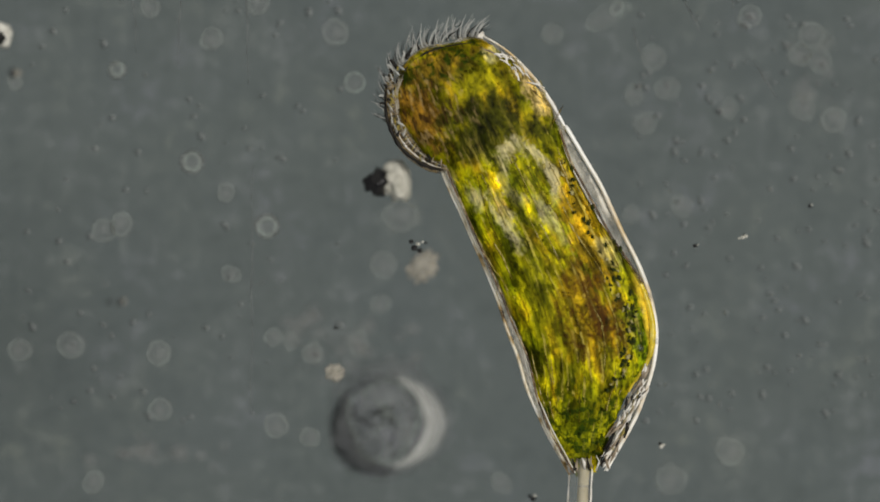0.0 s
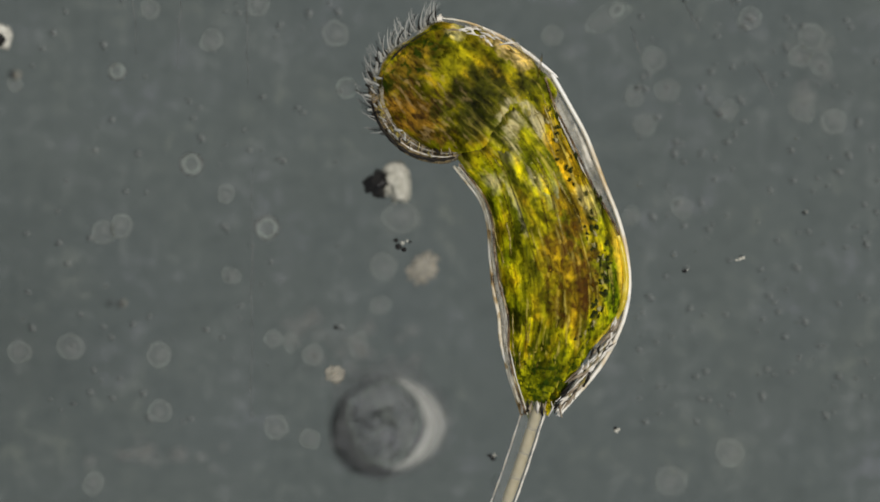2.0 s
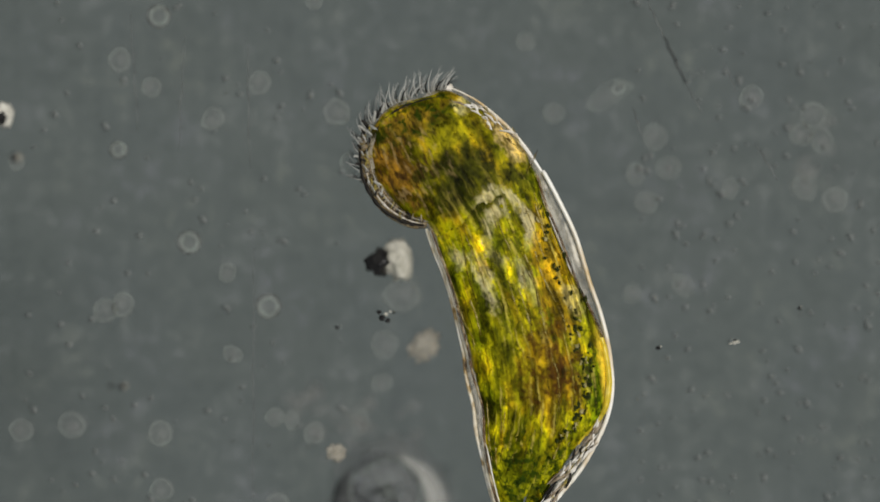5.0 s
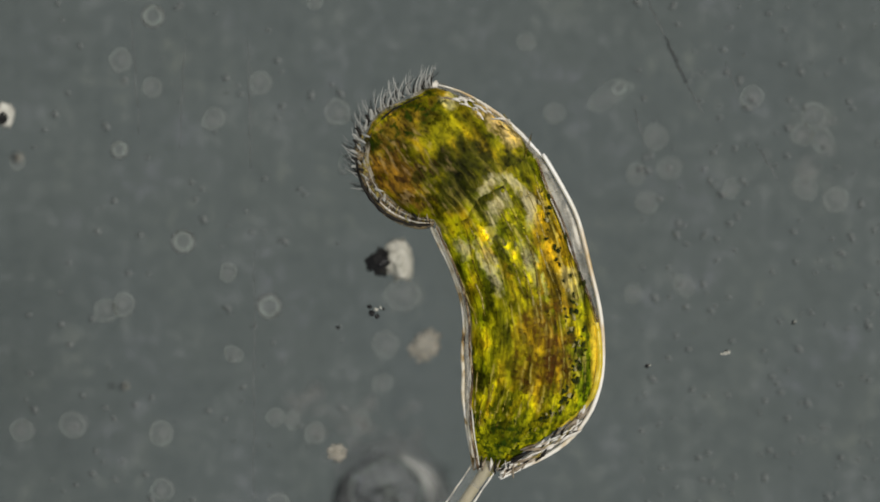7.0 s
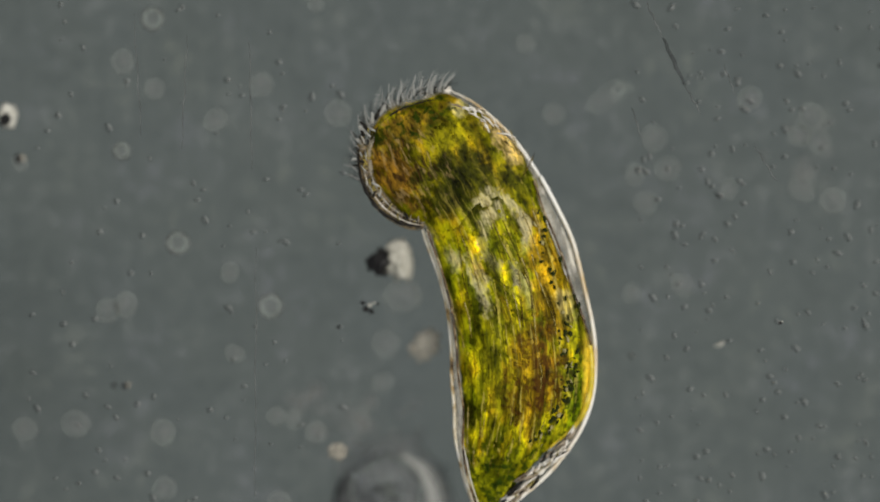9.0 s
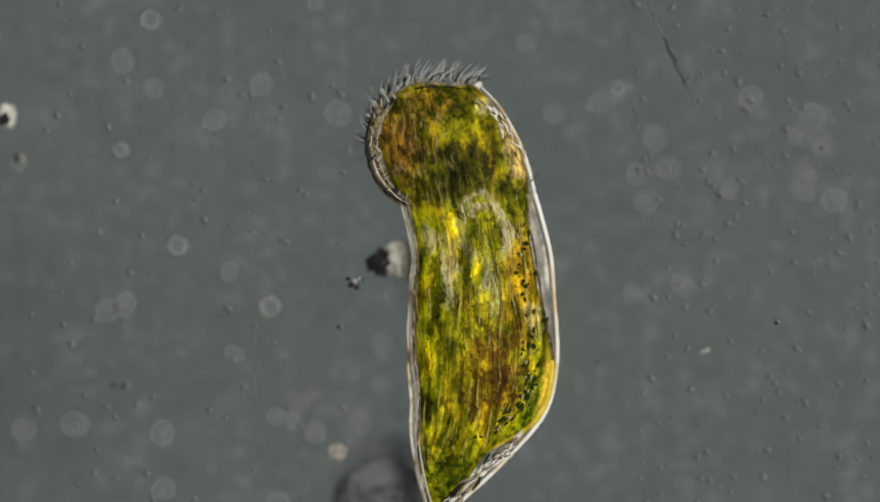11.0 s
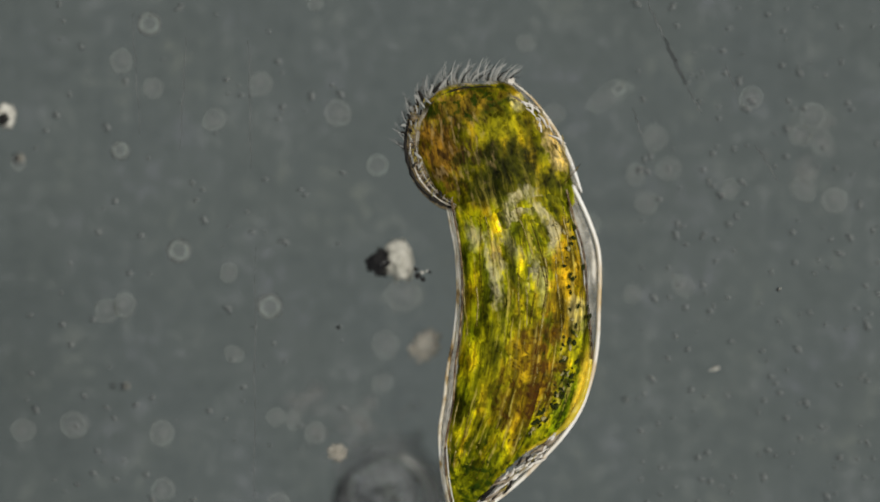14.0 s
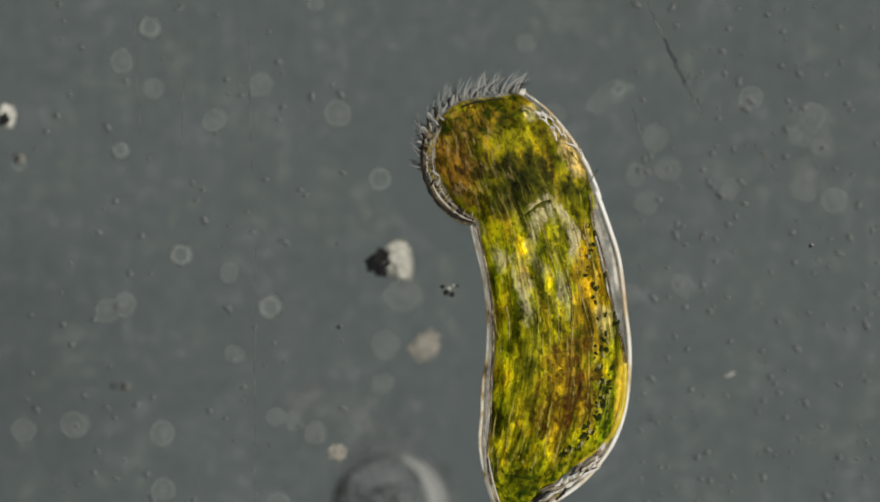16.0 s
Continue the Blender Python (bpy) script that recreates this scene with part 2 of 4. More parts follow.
def plain_material(name, dark, light, scale, rough=0.5, amount=1.0, shape=(1, 1, 1)):
    n = Nodes(name)
    p = n.stretch(n.place(), shape)
    cloud = n.noise(p, scale, 4, 0.6)[0]
    shader = n.surface(n.ramp(cloud, [(0.3, dark), (0.7, light)]), rough, n.bump(cloud, 0.2, 0.003), Specular_IOR_Level=0.2)
    return n.done(n.clear(shader, amount) if amount < 1 else shader)


def edge_material(name, stops, pitch, amount, thin=0.55, gloss=0.3):
    """The refractile edge of the skin, its colour changing along the body."""
    n = Nodes(name)
    tone = n.noise(n.stretch(n.rest(), (pitch * 2, pitch, pitch)), 1.0, 3, 0.6)[0]
    return n.done(n.clear(n.surface(n.ramp(tone, stops), 0.3, Specular_IOR_Level=gloss), n.fit(tone, 0.3, 0.6, amount * thin, amount)))


SLIDE = slide_material()
FILM = film_material()
FLESH = flesh_material(False)
GRANULE = flesh_material(True)
PELLICLE = jelly_material("clear_pellicle", (0.32, 0.30, 0.26), (0.94, 0.88, 0.75), 0.66, (42, 6, 30))
THIN_PELLICLE = jelly_material("thin_pellicle", (0.16, 0.13, 0.09), (0.74, 0.66, 0.52), 0.40, (42, 30, 30), 0.06)
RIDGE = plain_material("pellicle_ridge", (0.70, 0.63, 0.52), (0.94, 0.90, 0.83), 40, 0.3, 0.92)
# rim light along the skin's right edge, put into a near-white colour
EDGE_LIGHT = edge_material("skin_edge_light", [(0.32, (0.72, 0.52, 0.26)), (0.46, (0.92, 0.86, 0.74)), (0.68, (0.98, 0.96, 0.92))], 9, 1.0, 0.85)
YELLOW_EDGE = edge_material("yellow_rind", [(0.34, (0.52, 0.42, 0.020)), (0.50, (0.84, 0.62, 0.045)), (0.66, (0.96, 0.84, 0.26))], 16, 0.95, 0.7)
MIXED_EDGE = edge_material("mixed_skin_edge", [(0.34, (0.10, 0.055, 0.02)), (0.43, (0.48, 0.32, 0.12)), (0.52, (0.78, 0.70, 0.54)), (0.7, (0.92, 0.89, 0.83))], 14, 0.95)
DARK_EDGE = edge_material("dark_skin_line", [(0.36, (0.02, 0.014, 0.01)), (0.55, (0.16, 0.09, 0.03)), (0.66, (0.6, 0.5, 0.3))], 26, 0.85)
FOLD = plain_material("pellicle_fold", (0.12, 0.08, 0.04), (0.55, 0.46, 0.34), 45, 0.35, 0.85)
STALK = clear_material("stalk_sheath", (0.60, 0.63, 0.60), 0.18, speckle=8)
CORE = plain_material("stalk_core", (0.42, 0.35, 0.20), (0.80, 0.70, 0.48), 14, 0.4, 0.8)
LIP = jelly_material("lip_jelly", (0.050, 0.030, 0.012), (0.34, 0.25, 0.12), 0.80, (40, 110, 40), 0.35)
CILIUM = plain_material("cilium_hair", (0.22, 0.22, 0.20), (0.55, 0.54, 0.50), 40, 0.4, 0.6)
PALE_HAIR = plain_material("pale_hair", (0.46, 0.45, 0.40), (0.74, 0.73, 0.68), 40, 0.4, 0.46)
DARK_HAIR = plain_material("dark_hair", (0.006, 0.005, 0.004), (0.022, 0.018, 0.014), 40, 0.6)
DARK_FIBRE = edge_material("dark_fibre", [(0.36, (0.012, 0.010, 0.002)), (0.52, (0.090, 0.050, 0.006)), (0.66, (0.24, 0.17, 0.02))], 60, 0.40, 0.4, 0.03)
PALE_FIBRE = edge_material("pale_fibre", [(0.36, (0.22, 0.15, 0.02)), (0.52, (0.46, 0.36, 0.08)), (0.66, (0.70, 0.58, 0.26))], 60, 0.50, 0.4, 0.03)
DARK_CLOT = plain_material("dark_clot", (0.008, 0.014, 0.002), (0.045, 0.052, 0.004), 60, 0.9)
PALE_CLOT = plain_material("pale_clot", (0.36, 0.30, 0.08), (0.66, 0.58, 0.30), 60, 0.8, 0.7)
BALL = plain_material("cyst_wall", (0.12, 0.128, 0.128), (0.22, 0.228, 0.226), 14, 0.6, 0.30)
# shade painted on the cyst's left, also used for its dark folds
CYST_SHADE_AND_FOLD = plain_material("cyst_shade_and_fold", (0.020, 0.022, 0.022), (0.055, 0.060, 0.060), 30, 0.5, 0.75)
CYST = plain_material("cyst_content", (0.085, 0.095, 0.095), (0.235, 0.248, 0.246), 24, 0.7, 0.65)
BLACK = plain_material("dark_mineral", (0.006, 0.006, 0.007), (0.03, 0.028, 0.026), 60, 0.3)
WHITE = plain_material("pale_mineral", (0.40, 0.38, 0.32), (0.70, 0.68, 0.60), 50, 0.4)
# pale tones for the light painted on the cyst's right
SOFT_CRESCENT = plain_material("cyst_soft_light", (0.40, 0.40, 0.37), (0.56, 0.56, 0.52), 30, 0.4, 0.36)
CRESCENT = plain_material("cyst_edge_light", (0.44, 0.44, 0.41), (0.62, 0.62, 0.58), 30, 0.4, 0.48)
MILK = plain_material("milky_mineral", (0.34, 0.33, 0.27), (0.66, 0.63, 0.54), 40, 0.5, 0.92)
BUFF = plain_material("buff_detritus", (0.26, 0.24, 0.19), (0.62, 0.56, 0.46), 70, 0.6, 0.45)
SMOKE = plain_material("grey_detritus", (0.14, 0.145, 0.14), (0.36, 0.36, 0.34), 45, 0.7, 0.24)
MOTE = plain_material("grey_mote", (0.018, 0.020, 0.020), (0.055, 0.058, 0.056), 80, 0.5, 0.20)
# for scratches in the glass and the shade painted on ring cells
SCRATCH_AND_SHADE = plain_material("faint_scratch_and_shade", (0.04, 0.042, 0.042), (0.26, 0.27, 0.26), 25, 0.5, 0.42)
DEEP_SCRATCH = plain_material("deep_scratch", (0.030, 0.032, 0.032), (0.075, 0.080, 0.080), 25, 0.5, 0.42)
# for the light painted on one side of the grit
MOTE_LIGHT = plain_material("mote_light", (0.26, 0.27, 0.26), (0.42, 0.42, 0.40), 80, 0.5, 0.24)
DISC = plain_material("faint_disc", (0.20, 0.205, 0.20), (0.42, 0.42, 0.39), 45, 0.5, 0.07)
WALL = plain_material("faint_wall", (0.22, 0.22, 0.20), (0.40, 0.46, 0.41), 70, 0.5, 0.115)
HALO = plain_material("bright_wall", (0.26, 0.26, 0.24), (0.42, 0.50, 0.44), 45, 0.5, 0.21)


# ---- building helpers ----
def at(x, y, z=0.0):
    """A place over the slide, from thousandths right of and below the top left corner of the resting field of view."""
    return Vector(((x - 784) / 1000 * (HIGH - z) / HIGH, (447 - y) / 1000 * (HIGH - z) / HIGH, z))


def slid(t):
    """How far the slide has been pushed at t, in thousandths."""
    return 1000 * row_at(SLIDE_ROWS, t)


def mesh_of(name, verts, faces, material, smooth=True, rest=None):
    data = bpy.data.meshes.new(name)
    data.from_pydata([tuple(v) for v in verts], [], faces)
    data.materials.append(material)
    data.polygons.foreach_set("use_smooth", [smooth] * len(data.polygons))
    if rest is not None:
        layer = data.attributes.new("rest", "FLOAT_VECTOR", "POINT")
        layer.data.foreach_set("vector", np.array(rest, dtype=np.float32).ravel())
    data.update()
    return data


def part(name, data, parent, label="", m=None):
    ob = new(name, data)
    ob.parent = parent
    if m is not None:
        ob.matrix_basis = m
    if label:
        tagged(ob, label)
    return ob


def from_bm(name, bm, material, smooth=True):
    data = bpy.data.meshes.new(name)
    bm.to_mesh(data)
    bm.free()
    data.materials.append(material)
    data.polygons.foreach_set("use_smooth", [smooth] * len(data.polygons))
    return data


def lump(name, material, size, rough=0.25, detail=3, seed=0, pitch=2.0, smooth=True):
    """A rounded uneven grain with the half sizes given."""
    bm = bmesh.new()
    bmesh.ops.create_icosphere(bm, subdivisions=detail, radius=1.0)
    for v in bm.verts:
        shove = 1 + rough * noise.noise(v.co * pitch + Vector((seed * 7.3, seed * 3.1, seed)))
        v.co = Vector((v.co.x * size[0], v.co.y * size[1], v.co.z * size[2])) * shove
    return from_bm(name, bm, material, smooth)


def tube(name, points, radii, material, sides=8, flat=1.0, ends=True, rest=None):
    """A closed tube along points, with a radius at each."""
    verts, faces = [], []
    points = [Vector(p) for p in points]
    for i, p in enumerate(points):
        way = (points[min(i + 1, len(points) - 1)] - points[max(i - 1, 0)]).normalized()
        side = way.cross(Vector((0, 0, 1)))
        side = side.normalized() if side.length > 1e-4 else Vector((1, 0, 0))
        rise = side.cross(way).normalized()
        for k in range(sides):
            a = 2 * math.pi * k / sides
            verts.append(p + radii[i] * (math.cos(a) * side + flat * math.sin(a) * rise))
    for i in range(len(points) - 1):
        for k in range(sides):
            j = (k + 1) % sides
            faces.append((i * sides + k, i * sides + j, (i + 1) * sides + j, (i + 1) * sides + k))
    if ends:
        faces.append(tuple(range(sides))[::-1])
        faces.append(tuple((len(points) - 1) * sides + k for k in range(sides)))
    return mesh_of(name, verts, faces, material, rest=[v + Vector(rest) for v in verts] if rest else None)


def hoop(name, material, r, thick, seed=0, squash=1.0, uneven=0.06):
    """A closed uneven ring lying flat."""
    verts, faces, n, m = [], [], 28, 8
    for i in range(n):
        a = 2 * math.pi * i / n
        rr = r * (1 + uneven * noise.noise(Vector((math.cos(a) * 1.3, math.sin(a) * 1.3, seed * 2.7))))
        for k in range(m):
            b = 2 * math.pi * k / m
            w = rr + thick * math.cos(b)
            verts.append((w * math.cos(a), squash * w * math.sin(a), thick * math.sin(b)))
    for i in range(n):
        for k in range(m):
            faces.append((i * m + k, ((i + 1) % n) * m + k, ((i + 1) % n) * m + (k + 1) % m, i * m + (k + 1) % m))
    return mesh_of(name, verts, faces, material)


# ---- the slide ----
def build_slide():
    bm = bmesh.new()
    bmesh.ops.create_grid(bm, x_segments=60, y_segments=60, size=30)
    ground = new("ground", from_bm("ground", bm, SLIDE))
    ground.location.z = DEEP
    tagged(ground, "grey frosted glass slide under the water drop", "slide", kind="structure")


def build_film():
    bm = bmesh.new()
    bmesh.ops.create_grid(bm, x_segments=8, y_segments=8, size=4)
    film = new("film", from_bm("film", bm, FILM))
    film.location.z = -0.090
    tagged(film, "thin clear film of jelly with faint grey mottling", "film", kind="structure")


# ---- the animal ----
LONG = 0.59          # length of its trunk at rest, from the base to the neck
# half widths of the trunk, in steps of a tenth from the base to the neck: clear skin, pigment on one side and the other
TENTHS = (-0.1, 0.0, 0.1, 0.2, 0.3, 0.4, 0.5, 0.6, 0.7, 0.8, 0.9, 1.0, 1.1)
SKIN = (0.018, 0.037, 0.066, 0.096, 0.117, 0.127, 0.130, 0.126, 0.123, 0.122, 0.119, 0.118, 0.117)
TUCKED_SKIN = SKIN[:9] + (0.122, 0.118, 0.112, 0.106)      # the same, tucked in under the shoulder
MEAT_L = (0.010, 0.031, 0.059, 0.087, 0.101, 0.112, 0.120, 0.118, 0.116, 0.115, 0.111, 0.110, 0.108)
MEAT_R = (0.008, 0.018, 0.032, 0.062, 0.109, 0.121, 0.121, 0.106, 0.096, 0.092, 0.092, 0.100, 0.106)
# the outline of the head in its own space, from the lip's lower end round the crown to the shoulder, and closed below the neck
HEAD_SKIN = ((-0.114, -0.004), (-0.142, 0.018), (-0.167, 0.064), (-0.169, 0.120), (-0.149, 0.170), (-0.125, 0.200), (-0.090, 0.216),
             (-0.050, 0.217), (-0.005, 0.208), (0.045, 0.194), (0.076, 0.152), (0.098, 0.100), (0.112, 0.050), (0.118, 0.000),
             (0.100, -0.060), (0.000, -0.085), (-0.100, -0.060))
HEAD_MEAT = ((-0.110, 0.002), (-0.130, 0.026), (-0.150, 0.067), (-0.151, 0.118), (-0.135, 0.163), (-0.113, 0.190), (-0.083, 0.205),
             (-0.046, 0.208), (-0.004, 0.200), (0.040, 0.187), (0.068, 0.148), (0.090, 0.098), (0.103, 0.050), (0.108, 0.000),
             (0.090, -0.060), (0.000, -0.085), (-0.095, -0.060))


def wide(table, q):
    """A half width at q along the trunk, rounded between stations."""
    return float(np.mean([np.interp(q + d, TENTHS, table) for d in (-0.03, -0.015, 0, 0.015, 0.03)]))


def shell_point(q, a, right, left, swell=1.0, depth=0.36, rough=0.0):
    w = wide(right, q) if math.cos(a) > 0 else wide(left, q)
    mean = 0.5 * (wide(right, q) + wide(left, q))
    rise = math.sin(a)
    p = Vector((w * math.cos(a), q * LONG, depth * mean * math.copysign(abs(rise) ** 0.7, rise)))
    if rough:
        swell += rough * noise.noise(Vector((p.x * 22, p.y * 9, p.z * 22))) + 0.45 * rough * noise.noise(Vector((p.x * 75, p.y * 45, p.z * 75)))
    return Vector((p.x * swell, p.y, p.z * swell))


def half_sleeve(name, q, reach, right, left, side, past, material, rough, depth, steps=44, rows=5):
    """One side of a short sleeve of the trunk round q, running past the middle by an angle, a little fuller in its middle."""
    verts, rest, faces = [], [], []
    start = (-math.pi / 2 - past) if side > 0 else (math.pi / 2 - past)
    for i in range(rows):
        u = 2 * i / (rows - 1) - 1
        for k in range(steps + 1):
            a = start + (math.pi + 2 * past) * k / steps
            p = shell_point(q + reach * u, a, right, left, 1 - 0.010 * u * u, depth, rough)
            rest.append(p)
            verts.append(p - Vector((0, q * LONG, 0)))
    n = steps + 1
    for i in range(rows - 1):
        for k in range(steps):
            faces.append((i * n + k, i * n + k + 1, (i + 1) * n + k + 1, (i + 1) * n + k))
    return mesh_of(name, verts, faces, material, rest=rest)


def round_line(points, count, closed=True):
    """A smooth curve through points, in even steps of its parameter."""
    pts = [Vector((*p, 0)) for p in points]
    n, made = len(pts), []
    for i in range(count):
        f = i / count * n if closed else i / (count - 1) * (n - 1)
        k = min(int(f), n - 1 if closed else n - 2)
        u = f - k
        a, b, c, d = (pts[(k + j) % n] if closed else pts[min(max(k + j, 0), n - 1)] for j in (-1, 0, 1, 2))
        made.append(0.5 * (2 * b + (c - a) * u + (2 * a - 5 * b + 4 * c - d) * u * u + (3 * b - a - 3 * c + d) * u ** 3))
    return made


def cushion(name, outline, depth, material, rough, around=110):
    """A rounded cushion over a closed outline, for the head."""
    rim = round_line(outline, around)
    mid = sum(rim, Vector()) / around
    verts, rest, faces = [], [], []
    levels = [math.cos(math.pi * (i + 0.5) / 26) for i in range(13)]
    rings = [(r, 1) for r in levels[::-1]] + [(1.0, 0)] + [(r, -1) for r in levels]
    for r, up in rings:
        for p in rim:
            v = mid + (p - mid) * r
            v.z = up * depth * (1 - r * r) ** 0.36
            if rough:
                swell = rough * noise.noise(Vector((v.x * 24, v.y * 24, v.z * 22))) + 0.4 * rough * noise.noise(v * 70)
                v = mid + (v - mid) * (1 + swell)
            verts.append(v)
            rest.append(v + Vector((0, LONG, 0)))
    for i in range(len(rings) - 1):
        for k in range(around):
            j = (k + 1) % around
            faces.append((i * around + k, i * around + j, (i + 1) * around + j, (i + 1) * around + k))
    faces.append(tuple(range(around))[::-1])
    faces.append(tuple((len(rings) - 1) * around + k for k in range(around)))
    return mesh_of(name, verts, faces, material, rest=rest)


def joined_grains(places, origin, seed):
    """Food grains and fibres lying in the upper face of the pigment, joined; places give each grain's middle and if fibres may lie there."""
    rng = random.Random(seed)
    bm = bmesh.new()
    bmesh.ops.create_icosphere(bm, subdivisions=1, radius=1.0)
    bm.verts.ensure_lookup_table()
    unit = [v.co.copy() for v in bm.verts]
    tris = [tuple(v.index for v in f.verts) for f in bm.faces]
    bm.free()
    verts, rest, faces = [], [], []
    for mid, fibrous in places:
        fibre = fibrous and rng.random() < 0.22
        r = rng.uniform(0.0020, 0.0042)
        size = Vector((r * (0.5 if fibre else 1), r * (rng.uniform(4, 8) if fibre else rng.uniform(0.9, 1.6)), r * 0.7))
        turn = Matrix.Rotation(rng.gauss(0, 0.08 if fibre else 0.7), 3, "Z")
        first = len(verts)
        for v in unit:
            rest.append(mid)
            verts.append(mid - origin + turn @ Vector((v.x * size.x, v.y * size.y, v.z * size.z)))
        faces += [tuple(first + k for k in f) for f in tris]
    return mesh_of("granules", verts, faces, GRANULE, rest=rest)


SLICES = [-0.015 + 0.030 * i for i in range(34)]     # the sleeves from the base up to the neck
CILIA = 92
STALK_PIECES = 62         # the upper 14 are short, the rest twice as long


def side_cord(q, reach, table, sign, out, r, material, name, lift=0.0):
    pts = []
    for i in range(6):
        v = q + reach * (2 * i / 5 - 1)
        sway = 0.0035 * noise.noise(Vector((7.0 * v, 4.0 * sign, 60 * out)))
        pts.append((sign * (wide(table, v) + out) + sway, (v - q) * LONG, lift))
    return tube(name, pts, [r * 0.8, r, r, r, r, r * 0.8], material, 7, rest=(0, q * LONG, 0))


def fibres(q, side, dark):
    """Short lengths of the fibres that run up one side of the trunk, dark or pale; from slice to slice they meet end to end."""
    verts, rest, faces = [], [], []
    for j in range(9):
        pts = []
        for i in range(4):
            v = q + 0.0165 * (2 * i / 3 - 1)
            near = min(0.97, max(0.02, (j + 0.5) / 9 + 0.16 * noise.noise(Vector((5.0 * v, 9.1 * j + 40 * dark, 3.3 * side)))))
            a = math.acos(near)
            p = shell_point(v, a if side > 0 else math.pi - a, MEAT_R, MEAT_L, 1.0, 0.36, 0.05)
            pts.append(p + Vector((0, 0, 0.0004)))
        if noise.noise(Vector((4.0 * q, 7.7 * j + 90 * dark, 1.9 * side))) < (0.32 if dark else 0.20):
            continue
        r = 0.0012 + 0.0012 * noise.noise(Vector((9.0 * q, 3.1 * j, dark)))
        first = len(verts)
        for p in pts:
            for k in range(5):
                b = 2 * math.pi * k / 5
                v = p + Vector((r * math.cos(b), 0, 0.7 * r * math.sin(b)))
                rest.append(v)
                verts.append(v - Vector((0, q * LONG, 0)))
        faces += [(first + 5 * i + k, first + 5 * i + (k + 1) % 5, first + 5 * i + 5 + (k + 1) % 5, first + 5 * i + 5 + k) for i in range(3) for k in range(5)]
    return mesh_of("fibres", verts, faces, DARK_FIBRE if dark else PALE_FIBRE, rest=rest) if verts else None


def build_half_slice(i, q, side, animal):
    """One side of a slice of the trunk with its grains, skin and edges."""
    seg = part("body_segment", half_sleeve("body_segment", q, 0.042, MEAT_R, MEAT_L, side, 0.30, FLESH, 0.05, 0.36 if side < 0 else 0.355),
               animal, "streaked olive green flesh" if i > 4 else "dark green tail flesh")
    rng = random.Random(i * 2 + (side > 0))
    places = []
    for k in range(8):
        gq = rng.uniform(q - 0.017, q + 0.017)
        a = rng.uniform(0.02, 1.5)
        places.append((shell_point(gq, a if side > 0 else math.pi - a, MEAT_R, MEAT_L, rng.uniform(0.955, 0.985), 0.36, 0.05), 0.25 < gq < 0.9))
    tagged(part("granules", joined_grains(places, Vector((0, q * LONG, 0)), i), seg, "green, amber and brown food grains"), kind="stuff")
    if 0.14 < q < 0.95:
        for dark in (1, 0):
            made = fibres(q, side, dark)
            if made:
                tagged(part("fibres", made, seg, "thin dark fibres along the body" if dark else "thin pale fibres along the body"), kind="stuff")
    part("pellicle", half_sleeve("pellicle", q, 0.0195, TUCKED_SKIN, SKIN, side, -0.72, PELLICLE, 0.02, 0.13, 14, 3), seg, "clear jelly skin")
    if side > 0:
        # the right edge is bright by painted rim light
        part("ridge", side_cord(q, 0.030, TUCKED_SKIN, 1, -0.001, 0.0040, EDGE_LIGHT, "ridge", 0.012), seg, "skin edge with bright rim light painted on")
        if 0.20 < q < 0.585:
            part("rind", side_cord(q, 0.026, MEAT_R, 1, -0.001, 0.0006 + 0.0060 * math.sin(math.pi * (q - 0.19) / 0.40) ** 0.9, YELLOW_EDGE, "rind", 0.014), seg, "bright yellow rind")
        if 0.52 < q < 1.0:
            part("skin_fold", side_cord(q, 0.026, MEAT_R, 1, 0.001, 0.0022, DARK_EDGE, "skin_fold", 0.024), seg, "dark line where the skin lifts off")
    else:
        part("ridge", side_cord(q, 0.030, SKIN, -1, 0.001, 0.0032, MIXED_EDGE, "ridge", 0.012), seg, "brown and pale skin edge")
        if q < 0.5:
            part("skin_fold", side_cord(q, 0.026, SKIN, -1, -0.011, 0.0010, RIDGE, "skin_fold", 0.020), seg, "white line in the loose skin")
        part("skin_fold", side_cord(q, 0.024, MEAT_L, -1, 0.0005, 0.0020, DARK_EDGE, "skin_fold", 0.030), seg, "dark line where the skin lifts off")
    if side > 0 and q < 0.27:             # crumpled skin at the foot, white and dark
        rng = random.Random(i + 300)
        inner, outer = wide(MEAT_R, q) + 0.002, wide(SKIN, q) - 0.005
        for k in range(7):
            x = rng.uniform(inner, max(inner + 0.006, outer))
            a = rng.gauss(0.46, 0.26)
            half = Vector((math.sin(a), math.cos(a), 0)) * rng.uniform(0.006, 0.022)
            mid = Vector((x, rng.uniform(-0.008, 0.008), 0.018))
            bow = Vector((rng.uniform(-0.004, 0.004), 0, 0.002))
            r = rng.uniform(0.0010, 0.0034)
            stuff = rng.choice((RIDGE, RIDGE, RIDGE, FOLD, FOLD, PALE_FIBRE, DARK_HAIR))
            part("crease", tube("crease", [mid - half, mid + bow, mid + half], [0.4 * r, r, 0.3 * r], stuff, 6), seg,
                 "dark crease in the skin" if stuff == DARK_HAIR else "pale crease in the skin")
    if side > 0 and 0.20 < q < 0.90:      # a row of dark clots beside the green rim, and up along the loose skin
        rng = random.Random(i + 500)
        for k in range(5 if q < 0.58 else 2):
            stuff = rng.choice((DARK_CLOT, DARK_CLOT, DARK_CLOT, PALE_CLOT))
            size = (rng.uniform(0.0012, 0.0036), rng.uniform(0.002, 0.006), 0.0022)
            x = wide(MEAT_R, q) - (0.042 if q < 0.58 else 0.020) + rng.gauss(0, 0.009 if q < 0.58 else 0.011)
